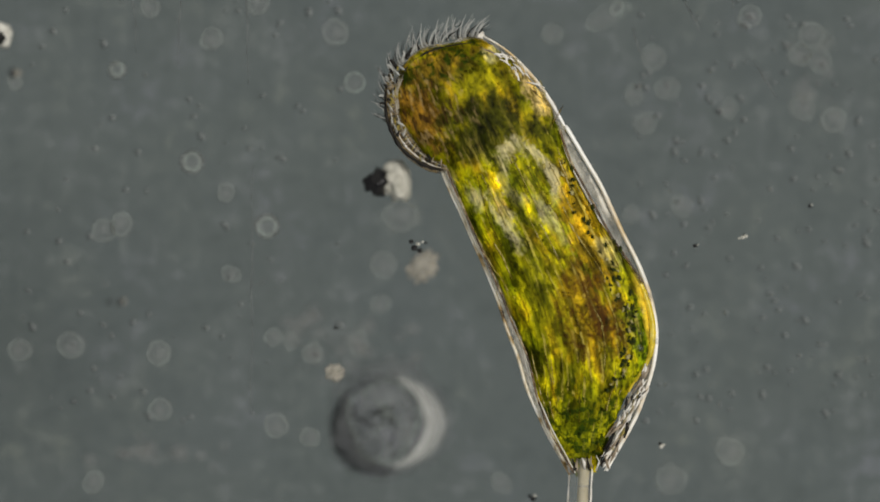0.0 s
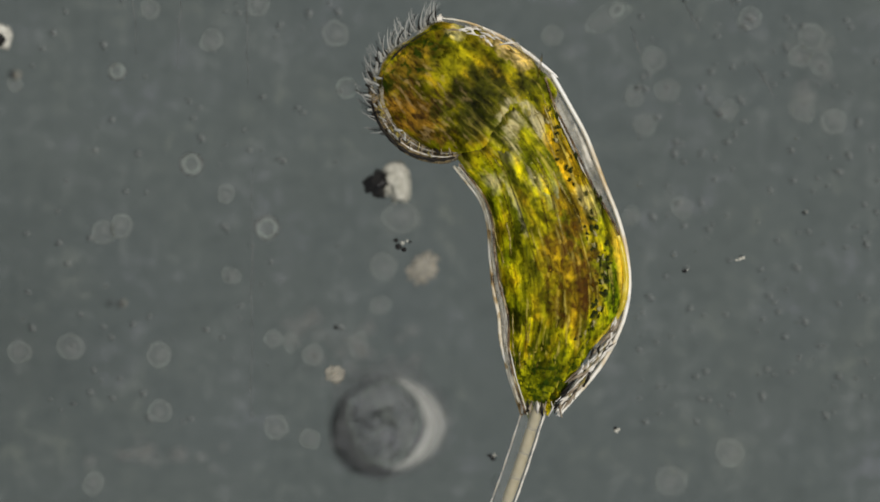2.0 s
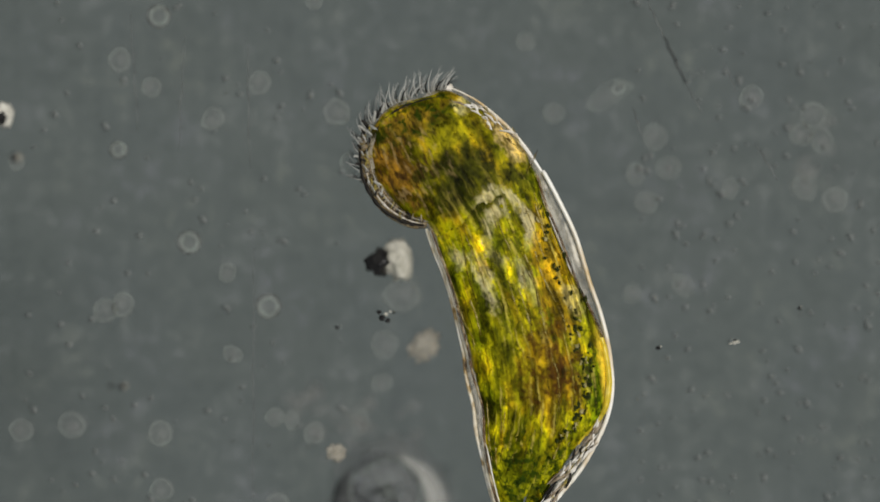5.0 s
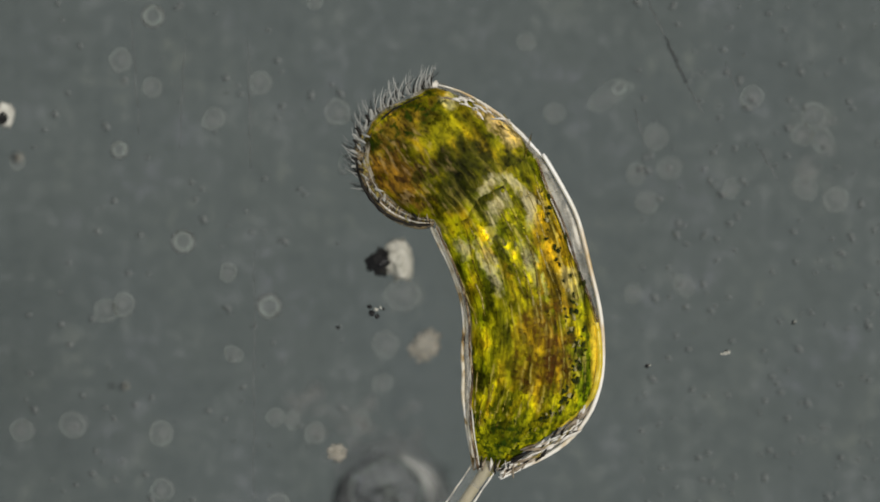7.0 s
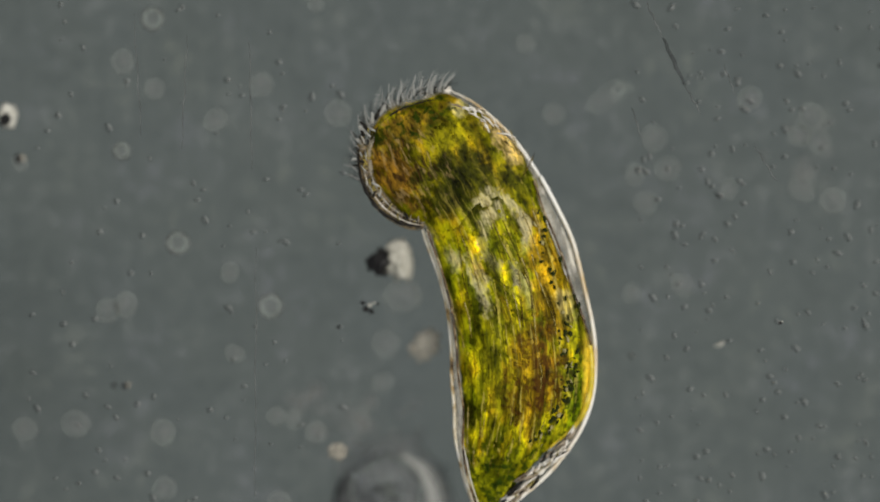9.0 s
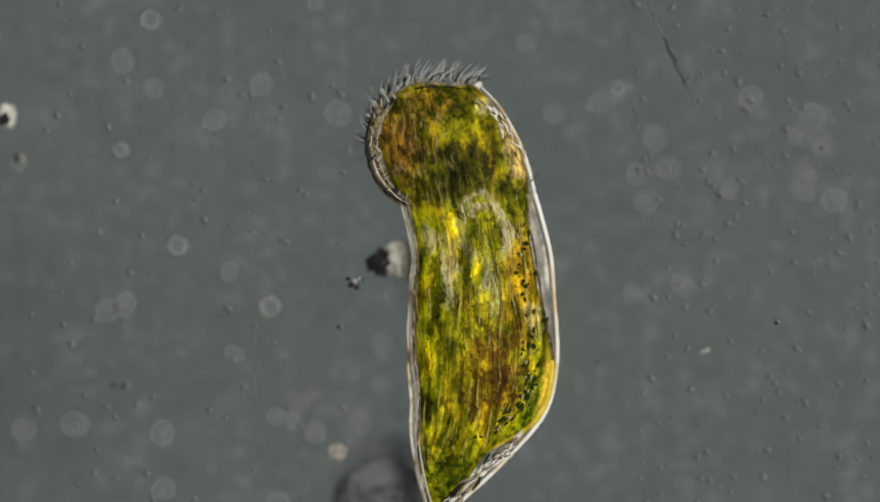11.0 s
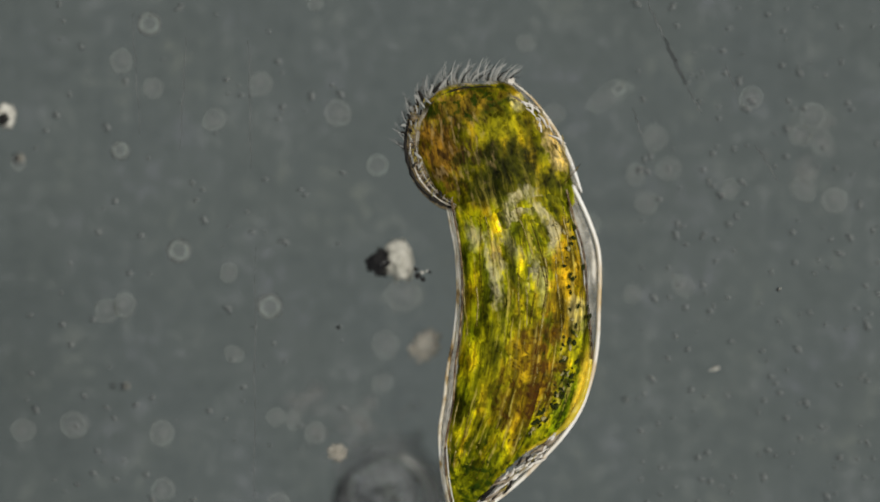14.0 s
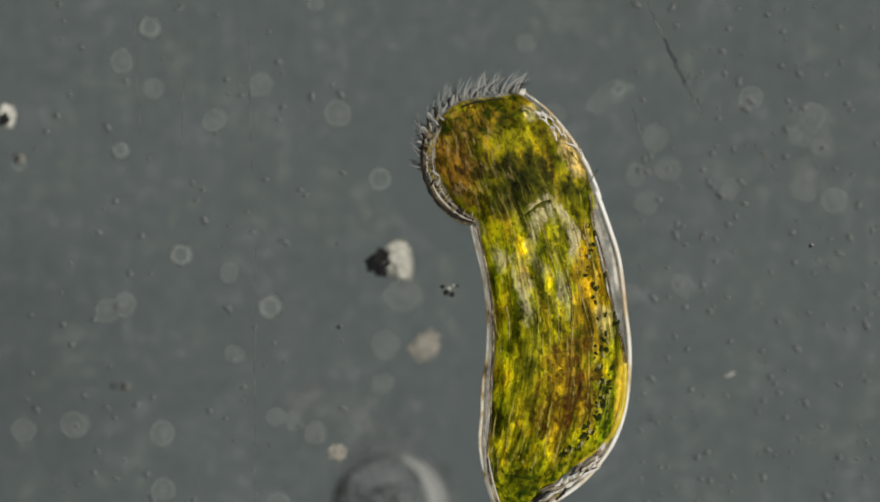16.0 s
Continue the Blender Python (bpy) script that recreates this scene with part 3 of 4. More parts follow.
            part("clot", lump("clot", stuff, size, 1.1, 2, i * 5 + k, 2.6), seg, "dark clot" if stuff == DARK_CLOT else "pale crumb",
                 pose(x, rng.uniform(-0.009, 0.009), 0.0355, 0, 0, rng.gauss(0, 25)))
    return seg


def build_head(animal):
    head = part("head", cushion("head", HEAD_MEAT, 0.043, FLESH, 0.05), animal, "brown and green head")
    rng = random.Random(99)
    places = []
    while len(places) < 110:
        p = Vector((rng.uniform(-0.12, 0.08), rng.uniform(0.0, 0.18), 0))
        r = math.hypot((p.x + 0.020) / 0.115, (p.y - 0.09) / 0.105)
        if r < 0.95:
            p.z = 0.043 * (1 - r * r) ** 0.36 * 0.96
            places.append((p + Vector((0, LONG, 0)), False))
    tagged(part("granules", joined_grains(places, Vector((0, LONG, 0)), 99), head, "brown and green food grains"), kind="stuff")
    part("pellicle", cushion("pellicle", HEAD_SKIN, 0.030, THIN_PELLICLE, 0.02), head, "clear jelly skin")
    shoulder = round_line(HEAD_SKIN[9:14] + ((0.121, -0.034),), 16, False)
    # the painted rim light carried on over the shoulder
    part("ridge", tube("ridge", [p + Vector((-0.004, 0, 0.010)) for p in shoulder], [0.0008 + 0.0024 * min(1, i / 6, (15.5 - i) / 3) for i in range(16)], EDGE_LIGHT, 7, rest=(0, LONG, 0)), head, "skin edge with bright rim light painted on")
    # the curled lip on one side of the crown, fading into the fringe of hairs
    path = round_line(HEAD_SKIN[:6], 24, False)
    inward = Vector((0.6, -0.1, 0))
    swell = [0.003 + 0.0125 * math.sin(math.pi * min(1, (i + 1.5) / 23)) ** 0.8 for i in range(24)]
    part("lip", tube("lip", [p + inward * r * 1.4 + Vector((0, 0, 0.012)) for p, r in zip(path, swell)], swell, LIP, 12, 0.7, rest=(0, LONG, 0)),
         head, "curled see-through lip with a dark edge")
    part("lip_edge", tube("lip_edge", [p + Vector((0.001, 0, 0.020)) for p in path[:19]], [0.0010 + (0.0024 + 0.0018 * math.sin(2.7 * i)) * math.sin(math.pi * (i + 1) / 20) for i in range(19)], DARK_HAIR, 6),
         head, "dark outer edge of the lip")
    for deep, thick, stuff in ((0.010, 0.0017, RIDGE), (0.016, 0.0012, DARK_HAIR), (0.021, 0.0014, PALE_HAIR)):
        inside = [p + Vector((0.95, -0.15, 0)) * deep + Vector((0, 0, 0.024)) for p in path[2:17]]
        part("lip_line", tube("lip_line", inside, [0.0003 + thick * (0.6 + 0.4 * math.sin(2.3 * i + 400 * deep)) * math.sin(math.pi * (i + 0.5) / 15) for i in range(15)], stuff, 6), head,
             "dark line along the lip" if stuff == DARK_HAIR else "bright line along the lip")
    for i in range(34):          # ribs across the lip, pale and dark by turns
        f = 0.02 + 0.93 * i / 33
        p = Vector(path[min(23, int(f * 23))]).lerp(path[min(23, int(f * 23) + 1)], f * 23 % 1)
        way = (path[min(23, int(f * 23) + 1)] - path[max(0, int(f * 23) - 1)]).normalized()
        inner = Vector((way.y, -way.x, 0))
        reach = 0.026 * (0.5 + 0.5 * math.sin(math.pi * min(1, f + 0.1))) * (0.8 + 0.4 * noise.noise(Vector((i * 1.7, 0, 4))))
        slant = way * 0.004 * noise.noise(Vector((i * 2.3, 5, 0)))
        pts = [p + inner * 0.003 + Vector((0, 0, 0.014)), p + inner * 0.5 * reach + slant + Vector((0, 0, 0.026)), p + inner * reach + Vector((0, 0, 0.030))]
        part("lip_rib", tube("lip_rib", pts, [0.0008, 0.0014 + 0.0008 * noise.noise(Vector((i * 3.9, 1, 0))), 0.0006], (DARK_FIBRE, FOLD, PALE_FIBRE)[i % 3], 6, rest=(0, LONG, 0)), head,
             "dark rib across the lip" if i % 3 == 0 else "pale rib across the lip")
    rng = random.Random(61)
    for i in range(26):          # bright and dark crumbs along the inside of the lip
        p = path[rng.randrange(1, 22)] + Vector((rng.uniform(0.008, 0.026), rng.uniform(-0.006, 0.006), 0.030))
        stuff = rng.choice((CILIUM, PALE_HAIR, PALE_FIBRE, DARK_HAIR))
        size = (rng.uniform(0.0012, 0.0026), rng.uniform(0.004, 0.010), 0.002)
        part("lip_crumb", lump("lip_crumb", stuff, size, 0.6, 2, i), head, "dark crumb" if stuff == DARK_HAIR else "bright crumb", pose(p.x, p.y, p.z, 0, 0, rng.uniform(-40, 40)))
    for i in range(22):          # crumpled clear skin over the shoulder
        f = rng.uniform(1, 13)
        p = shoulder[int(f)].lerp(shoulder[int(f) + 1], f % 1)
        way = (shoulder[int(f) + 1] - shoulder[int(f)]).normalized()
        mid = p + Vector((-way.y, way.x, 0)) * -rng.uniform(0.006, 0.026) + Vector((0, 0, 0.026))
        half = (way + Vector((rng.gauss(0, 0.35), rng.gauss(0, 0.35), 0))) * rng.uniform(0.006, 0.018)
        r = rng.uniform(0.0012, 0.0034)
        stuff = rng.choice((RIDGE, RIDGE, PALE_FIBRE, FOLD, DARK_FIBRE))
        part("crease", tube("crease", [mid - half, mid + Vector((0.002, 0.001, 0.002)), mid + half], [0.4 * r, r, 0.3 * r], stuff, 6, rest=(0, LONG, 0)), head,
             "dark crease in the skin" if stuff == DARK_FIBRE else "pale crease in the skin")
    rim = round_line(HEAD_MEAT[4:10], 21, False)
    part("crown_rim", tube("crown_rim", [p + Vector((0.002, -0.010, 0.024)) for p in rim[4:19]], [0.0004 + 0.0016 * abs(math.sin(1.9 * i)) * math.sin(math.pi * (i + 0.5) / 15) for i in range(15)], DARK_HAIR, 6),
         head, "dark rim of the crown")
    part("crown_knob", lump("crown_knob", RIDGE, (0.008, 0.006, 0.006), 0.7, 3, 17), head, "bright knob at the end of the crown", pose(0.042, 0.190, 0.010))
    # the hairs of the crown
    shapes = []
    for k in range(4):
        bend = (0.55, 0.8, 0.35, 0.65)[k]
        tall = (0.033, 0.024, 0.040, 0.029)[k]
        pts = [(bend * tall * (i / 6) ** 2, tall * (i / 6), 0) for i in range(7)]
        shapes.append(tube("cilium", pts, [0.0019 - 0.0015 * i / 6 for i in range(7)], (PALE_HAIR, DARK_HAIR, PALE_HAIR, CILIUM)[k], 5))
    for stuff in (DARK_HAIR, PALE_HAIR):     # stout tufts on the lip's side
        pts = [(0.010 * math.sin(2.2 * i / 6), 0.016 * math.sin(1.6 * i / 6), 0) for i in range(7)]
        shapes.append(tube("cirrus", pts, [0.0036 - 0.0018 * i / 6 for i in range(7)], stuff, 6))
    arc = round_line(((-0.160, 0.110), (-0.150, 0.150), (-0.128, 0.185), (-0.098, 0.204), (-0.060, 0.210), (-0.020, 0.205), (0.014, 0.198), (0.040, 0.188)), 200, False)
    rng = random.Random(4)
    cilia = []
    for k in range(CILIA):
        f = 198 * (k // 2 + rng.uniform(0.2, 0.8)) / (CILIA / 2)
        i = int(f)
        way = (arc[i + 1] - arc[i]).normalized()
        row = k % 2
        root = arc[i] + Vector((0, 0, 0.014 - 0.022 * row)) + 0.006 * row * Vector((-way.y, way.x, 0))
        lean = math.degrees(math.atan2(way.y, way.x)) + rng.uniform(-5, 5) - 4
        stout = row == 0 and i < 100 and (k // 2) % 2 == 0
        lean += rng.uniform(-25, 25) if stout else rng.uniform(-20, 20)
        hair = part("cirrus" if stout else "cilium", shapes[4 + (k // 4) % 2 if stout else (1, 3)[k // 2 % 2] if i < 85 else (k // 2 + row) % 4], head, "stout curved tuft" if stout else "")
        cilia.append((hair, root, lean, 12 - 30 * row, 0.55 * k // 2))
    return head, cilia


def build_animal():
    animal = new("pond_animal")
    tagged(animal, "green and brown see-through pond animal swaying on a clear stalk", "microbe")
    pieces, stalk = [], []
    for i, q in enumerate(SLICES):
        for side in (-1, 1) if q < 0.95 else (-1,):
            pieces.append((q, side, build_half_slice(i, q, side, animal)))
    seg = pieces[0][2]
    for k in range(9):           # the crumpled collar where the stalk joins
        x = -0.030 + 0.0085 * k
        part("collar_fold", tube("collar_fold", [(x + 0.004 * math.sin(5 * k), -0.014 + 0.004 * math.sin(3 * k), 0.016), (x + 0.004 * math.sin(2.3 * k), -0.003 + 0.005 * math.cos(4 * k), 0.024), (x, 0.010, 0.020)],
                                 [0.0014, 0.0024 + 0.0012 * math.sin(7 * k), 0.0010],
                                 (RIDGE, DARK_HAIR, FOLD)[k % 3], 6), seg, "pale fold" if k % 3 != 1 else "dark fold")
    head, cilia = build_head(animal)
    for i in range(STALK_PIECES):
        h = 0.0255 if i < 14 else 0.0485
        seg = part("stalk_segment", tube("stalk_segment", [(0, -h, 0), (0, -0.4 * h, 0), (0, 0.4 * h, 0), (0, h, 0)],
                                         [0.0202, 0.0205, 0.0205, 0.0202], STALK, 14, ends=False), animal, "clear glassy stalk")
        part("core", tube("core", [(0.006, -h, 0.004), (0.006, 0, 0.006), (0.006, h, 0.004)], [0.0098, 0.0104, 0.0098], CORE, 8), seg,
             "pale brown thread inside the stalk")
        part("sheath_edge", tube("sheath_edge", [(0.0198, -h, 0.004), (0.0202, 0, 0.004), (0.0198, h, 0.004)], [0.0014, 0.0022, 0.0014], RIDGE, 6), seg)
        part("sheath_edge", tube("sheath_edge", [(-0.0198, -h, 0.004), (-0.0202, 0, 0.004), (-0.0198, h, 0.004)], [0.0010, 0.0017, 0.0010], RIDGE, 6), seg)
        stalk.append(seg)
    return animal, pieces, head, cilia, stalk


# the way of the trunk's two edges over the slide: seconds, then six places up one edge from the base to the neck, and six up the other
EDGES_A = (
    (0.0, 1005, 820, 954, 721, 916, 615, 880, 509, 835, 406, 790, 303, 1095, 812, 1154, 694, 1168, 566, 1126, 442, 1066, 323, 1005, 205),
    (0.5, 1000, 820, 953, 720, 917, 615, 882, 509, 842, 405, 795, 305, 1090, 812, 1149, 694, 1162, 565, 1122, 438, 1061, 319, 1000, 200),
    (1.0, 985, 795, 944, 698, 911, 596, 889, 492, 854, 392, 805, 302, 1080, 795, 1145, 678, 1165, 550, 1127, 422, 1070, 301, 1005, 185),
    (1.5, 945, 760, 912, 668, 893, 572, 880, 475, 857, 384, 805, 305, 1045, 752, 1118, 642, 1136, 515, 1103, 388, 1050, 267, 990, 150))
EDGES_B = (
    (2.0, 925, 715, 900, 630, 886, 543, 876, 455, 865, 372, 815, 300, 1015, 718, 1096, 612, 1122, 484, 1091, 355, 1039, 232, 980, 112),
    (2.5, 912, 690, 892, 608, 882, 523, 875, 438, 860, 360, 815, 288, 1000, 703, 1092, 609, 1117, 483, 1089, 355, 1042, 231, 980, 115),
    (3.0, 945, 862, 909, 773, 885, 680, 862, 587, 828, 500, 795, 410, 1030, 862, 1106, 755, 1128, 629, 1092, 503, 1040, 382, 985, 262),
    (3.5, 935, 892, 894, 796, 864, 697, 832, 597, 795, 500, 755, 405, 1022, 888, 1089, 785, 1118, 670, 1091, 551, 1041, 439, 985, 330))
EDGES_C = (
    (4.2, 915, 900, 882, 803, 856, 704, 832, 605, 800, 509, 765, 415, 1012, 898, 1084, 790, 1108, 665, 1079, 538, 1032, 417, 975, 300),
    (6.3, 840, 880, 818, 785, 806, 688, 802, 591, 788, 496, 755, 405, 928, 880, 1023, 785, 1063, 661, 1048, 528, 1009, 399, 955, 275),
    (7.0, 840, 812, 827, 730, 822, 646, 825, 563, 805, 486, 770, 410, 915, 838, 1029, 766, 1072, 642, 1058, 507, 1020, 376, 960, 255),
    (7.5, 838, 860, 813, 771, 803, 677, 801, 584, 787, 492, 755, 405, 915, 872, 1016, 785, 1061, 665, 1052, 532, 1014, 404, 955, 285))
EDGES_D = (
    (8.2, 842, 900, 815, 803, 805, 703, 803, 602, 789, 504, 755, 410, 918, 898, 1012, 800, 1061, 677, 1054, 542, 1021, 410, 960, 290),
    (9.2, 842, 902, 815, 805, 805, 705, 801, 604, 783, 508, 752, 412, 912, 898, 1011, 806, 1057, 684, 1047, 550, 1010, 419, 957, 295),
    (11.3, 755, 905, 730, 797, 724, 686, 723, 574, 727, 463, 705, 355, 808, 900, 903, 812, 976, 712, 988, 582, 975, 453, 948, 325),
    (11.5, 772, 905, 741, 796, 727, 683, 723, 570, 717, 457, 698, 345, 828, 900, 915, 813, 983, 720, 988, 596, 972, 472, 945, 350))
EDGES_E = (
    (11.8, 725, 908, 694, 801, 684, 689, 684, 577, 683, 465, 698, 355, 785, 903, 863, 820, 933, 733, 959, 623, 961, 509, 940, 398),
    (12.2, 722, 905, 693, 793, 684, 676, 690, 560, 699, 445, 715, 330, 775, 900, 856, 819, 932, 736, 961, 624, 965, 508, 948, 393),
    (12.6, 713, 903, 695, 789, 698, 671, 709, 554, 718, 437, 725, 320, 768, 900, 859, 819, 937, 728, 964, 609, 969, 487, 955, 365),
    (13.0, 728, 906, 706, 788, 716, 666, 723, 544, 726, 422, 735, 300, 790, 900, 881, 815, 949, 715, 972, 593, 974, 469, 962, 345))
EDGES_F = (
    (13.5, 778, 912, 743, 799, 744, 679, 759, 560, 765, 440, 758, 320, 840, 910, 930, 818, 1002, 716, 1021, 587, 1015, 458, 992, 330),
    (14.0, 800, 908, 783, 799, 792, 687, 811, 577, 813, 467, 795, 358, 865, 905, 968, 816, 1042, 707, 1066, 573, 1061, 436, 1015, 310),
    (15.0, 848, 912, 825, 809, 836, 704, 859, 600, 860, 497, 830, 398, 905, 905, 1020, 829, 1084, 710, 1098, 572, 1085, 434, 1050, 300),
    (16.0, 888, 920, 858, 820, 857, 715, 869, 610, 863, 507, 840, 405, 955, 912, 1063, 833, 1115, 714, 1118, 581, 1097, 448, 1060, 320))
EDGES = EDGES_A + EDGES_B + EDGES_C + EDGES_D + EDGES_E + EDGES_F
# the head: seconds, the middle of the neck, degrees of turn
HEAD_ROWS = (
    (0.0, 894, 255, 23.5), (0.5, 894, 251, 24.6), (1.0, 897, 239, 29.9), (1.5, 890, 221, 38.6), (2.0, 889, 198, 45.3),
    (2.5, 888, 196, 44.2), (3.0, 877, 331, 38.6), (3.5, 866, 366, 18.0), (4.2, 858, 350, 26.0), (6.3, 849, 338, 31.5),
    (7.0, 854, 328, 37.6), (7.5, 849, 342, 29.8), (8.2, 850, 345, 28.7), (9.2, 846, 347, 27.8), (11.3, 828, 344, 7.0),
    (11.5, 824, 363, 4.4), (11.8, 829, 399, -14.2), (12.2, 842, 378, -12.9), (12.6, 848, 346, -5.7), (13.0, 853, 328, -3.2),
    (13.5, 879, 325, 3.6), (14.0, 913, 339, 14.3), (15.0, 939, 349, 22.9), (16.0, 948, 357, 18.6))
SIXTHS = (0.0, 0.2, 0.4, 0.6, 0.8, 1.0)
# which way the stalk leaves the base: seconds, sideways run for each unit down
STALK_LEAN = ((0.0, -0.05), (0.5, -0.16), (1.0, -0.20), (1.5, -0.33), (2.0, -0.40), (2.5, -0.66), (3.0, -0.35), (3.5, -0.2),
              (4.2, -0.2), (6.3, -0.4), (7.0, -0.78), (7.5, -0.4), (9.2, -0.3), (16.0, -0.3))


def natural_spline(knots, values, q):
    """A smooth curve through the values at the knots, at q, with straight ends."""
    n = len(knots)
    h = [knots[i + 1] - knots[i] for i in range(n - 1)]
    a = np.zeros((n, n))
    b = np.zeros(n)
    a[0, 0] = a[-1, -1] = 1
    for i in range(1, n - 1):
        a[i, i - 1:i + 2] = h[i - 1], 2 * (h[i - 1] + h[i]), h[i]
        b[i] = 6 * ((values[i + 1] - values[i]) / h[i] - (values[i] - values[i - 1]) / h[i - 1])
    m = np.linalg.solve(a, b)
    i = min(max(int(np.searchsorted(knots, q)) - 1, 0), n - 2)
    l, r = q - knots[i], knots[i + 1] - q
    return (m[i] * r ** 3 + m[i + 1] * l ** 3) / (6 * h[i]) + (values[i] / h[i] - m[i] * h[i] / 6) * r + (values[i + 1] / h[i] - m[i + 1] * h[i] / 6) * l


def edge_place(row, side, q):
    """Where q along one edge of the trunk lies, for one row of edges."""
    first = 1 if side < 0 else 13
    x = natural_spline(SIXTHS, [row[first + 2 * k] for k in range(6)], q)
    y = natural_spline(SIXTHS, [row[first + 2 * k + 1] for k in range(6)], q)
    return at(x, y - slid(row[0]))


def body_pose(row, q, side):
    """The pose of one side of the slice at q, its skin lying along the trunk's edge."""
    way = edge_place(row, side, q + 0.02) - edge_place(row, side, q - 0.02)
    spread = math.atan2(side * (wide(SKIN, q + 0.02) - wide(SKIN, q - 0.02)), 0.04 * LONG)   # how far the skin's own edge leans out
    turn = math.atan2(way.y, way.x) - math.pi / 2 + spread
    mid = edge_place(row, side, q) - Vector((math.cos(turn), math.sin(turn), 0)) * side * wide(SKIN, q)
    return pose(mid.x, mid.y, 0, 0, 0, math.degrees(turn))


def stalk_pose(row, i):
    t = row[0]
    base = edge_place(row, -1, 0.0).lerp(edge_place(row, 1, 0.0), 0.36)
    lean = float(np.interp(t, [r[0] for r in STALK_LEAN], [r[1] for r in STALK_LEAN]))
    foot = at(640, 1500, DEEP)
    down = Vector((lean, -1, 0)).normalized()
    # level for its upper part, then bending down to its foot on the slide
    bend = base + 0.44 * down
    ctrl = (bend, bend + 0.5 * down, foot + Vector((0.05, 0.12, 2.2)), foot)

    def spot(b):
        if b < 0.1:
            return base.lerp(bend, b / 0.1) + Vector((0.012 * math.sin(math.pi * b / 0.1), 0, 0)) * (1 if lean < -0.3 else 0)
        c = (b - 0.1) / 0.9
        return sum((w * p for w, p in zip(((1 - c) ** 3, 3 * c * (1 - c) ** 2, 3 * c * c * (1 - c), c ** 3), ctrl)), Vector())

    # even steps along the curve
    bs = np.linspace(0, 1, 401)
    line = [spot(float(v)) for v in bs]
    run = np.cumsum([0.0] + [(q - p).length for p, q in zip(line, line[1:])])
    b = float(np.interp(min(0.024 + 0.046 * i if i < 14 else 0.673 + 0.092 * (i - 14), run[-1] - 0.01), run, bs))
    way = (spot(max(0.0, b - 0.006)) - spot(min(1.0, b + 0.006))).normalized()
    side = way.cross(Vector((0, 0, 1))).normalized()
    turn = Matrix((side, way, side.cross(way))).transposed().to_4x4()
    return Matrix.Translation(spot(b)) @ turn


# ---- what floats in the water ----
def ring_cell(x, y, r, z, seed):
    """A small empty cell: a bright wall round a dim middle, in a faint halo of jelly."""
    cell = new("ring_cell")
    cell.location = at(x, y, z)
    cell.rotation_euler.z = seed * 1.7
    part("cell_wall", hoop("cell_wall", HALO, r / 1000, 0.0048, seed, 1.0, 0.14), cell)
    # shade on one side of the wall, painted as an offset dark ring
    part("wall_shade", hoop("wall_shade", SCRATCH_AND_SHADE, 1.30 * r / 1000, 0.0028, seed + 2), cell, "shade painted as a thin dark line round the wall", pose(-0.0015, 0, -0.003))
    part("jelly", lump("jelly", DISC, (1.5 * r / 1000, 1.4 * r / 1000, 0.006), 0.15, 3, seed), cell)
    return tagged(cell, "small pale ring-shaped cell floating in the water", "cell", "ring cells")


def disc_cell(x, y, r, z, seed):
    """A faint blurred cell, thicker on its rim."""
    cell = new("disc_cell")
    cell.location = at(x, y, z)
    cell.rotation_euler.z = seed * 1.3
    part("body", lump("body", DISC, (r / 1000, r / 1000 * (1 - 0.06 * (seed % 4)), 0.6 * r / 1000), 0.22, 3, seed), cell)
    part("cell_wall", hoop("cell_wall", WALL, 0.82 * r / 1000, 0.0034, seed, 1 - 0.06 * (seed % 4), 0.26), cell, "", pose(0, 0, 0.5 * r / 1000))
    part("nucleus", lump("nucleus", DISC, (0.45 * r / 1000, 0.5 * r / 1000, 0.4 * r / 1000), 0.3, 2, seed + 3), cell, "", pose(0.15 * r / 1000, 0.1 * r / 1000, 0.35 * r / 1000))
    return tagged(cell, "faint grey blurred cell floating in the water", "cell", "faint cells")


RINGS = ((290, 28, 15), (210, 266, 11), (342, 432, 15), (478, 546, 16))
# two of them drift: seconds, then the place
RING_WAYS = {0: ((0.0, 291, 28), (3.5, 290, 28), (7.0, 271, 28), (16.0, 263, 45)), 2: ((0.0, 345, 431), (3.5, 342, 432), (7.0, 325, 430), (9.0, 312, 432), (16.0, 319, 452))}
DRIFTING = []
DISCS = ((215, 108, 22), (462, 148, 22), (270, 155, 20), (380, 212, 24), (600, 200, 26), (188, 552, 24), (220, 543, 24),
         (40, 765, 24), (130, 756, 26), (286, 770, 24), (490, 742, 18), (520, 748, 18), (290, 872, 22), (495, 899, 24), (555, 920, 20),
         (1336, 175, 25), (1165, 245, 24), (985, 202, 20), (405, 485, 18), (415, 630, 18), (560, 4, 14), (30, 290, 14))
DISCS_FAR = ((1445, 205, 26), (1425, 240, 22), (1462, 250, 24), (1430, 335, 26), (1485, 355, 24), (1130, 310, 20), (1190, 300, 24),
             (1300, 335, 20), (1150, 360, 22), (1125, 522, 18), (1215, 508, 22), (680, 682, 20), (685, 612, 26), (716, 525, 34),
             (170, 1000, 22), (895, 1000, 22), (1195, 994, 30), (1300, 944, 28), (935, 75, 18), (640, 752, 24), (560, 770, 20))


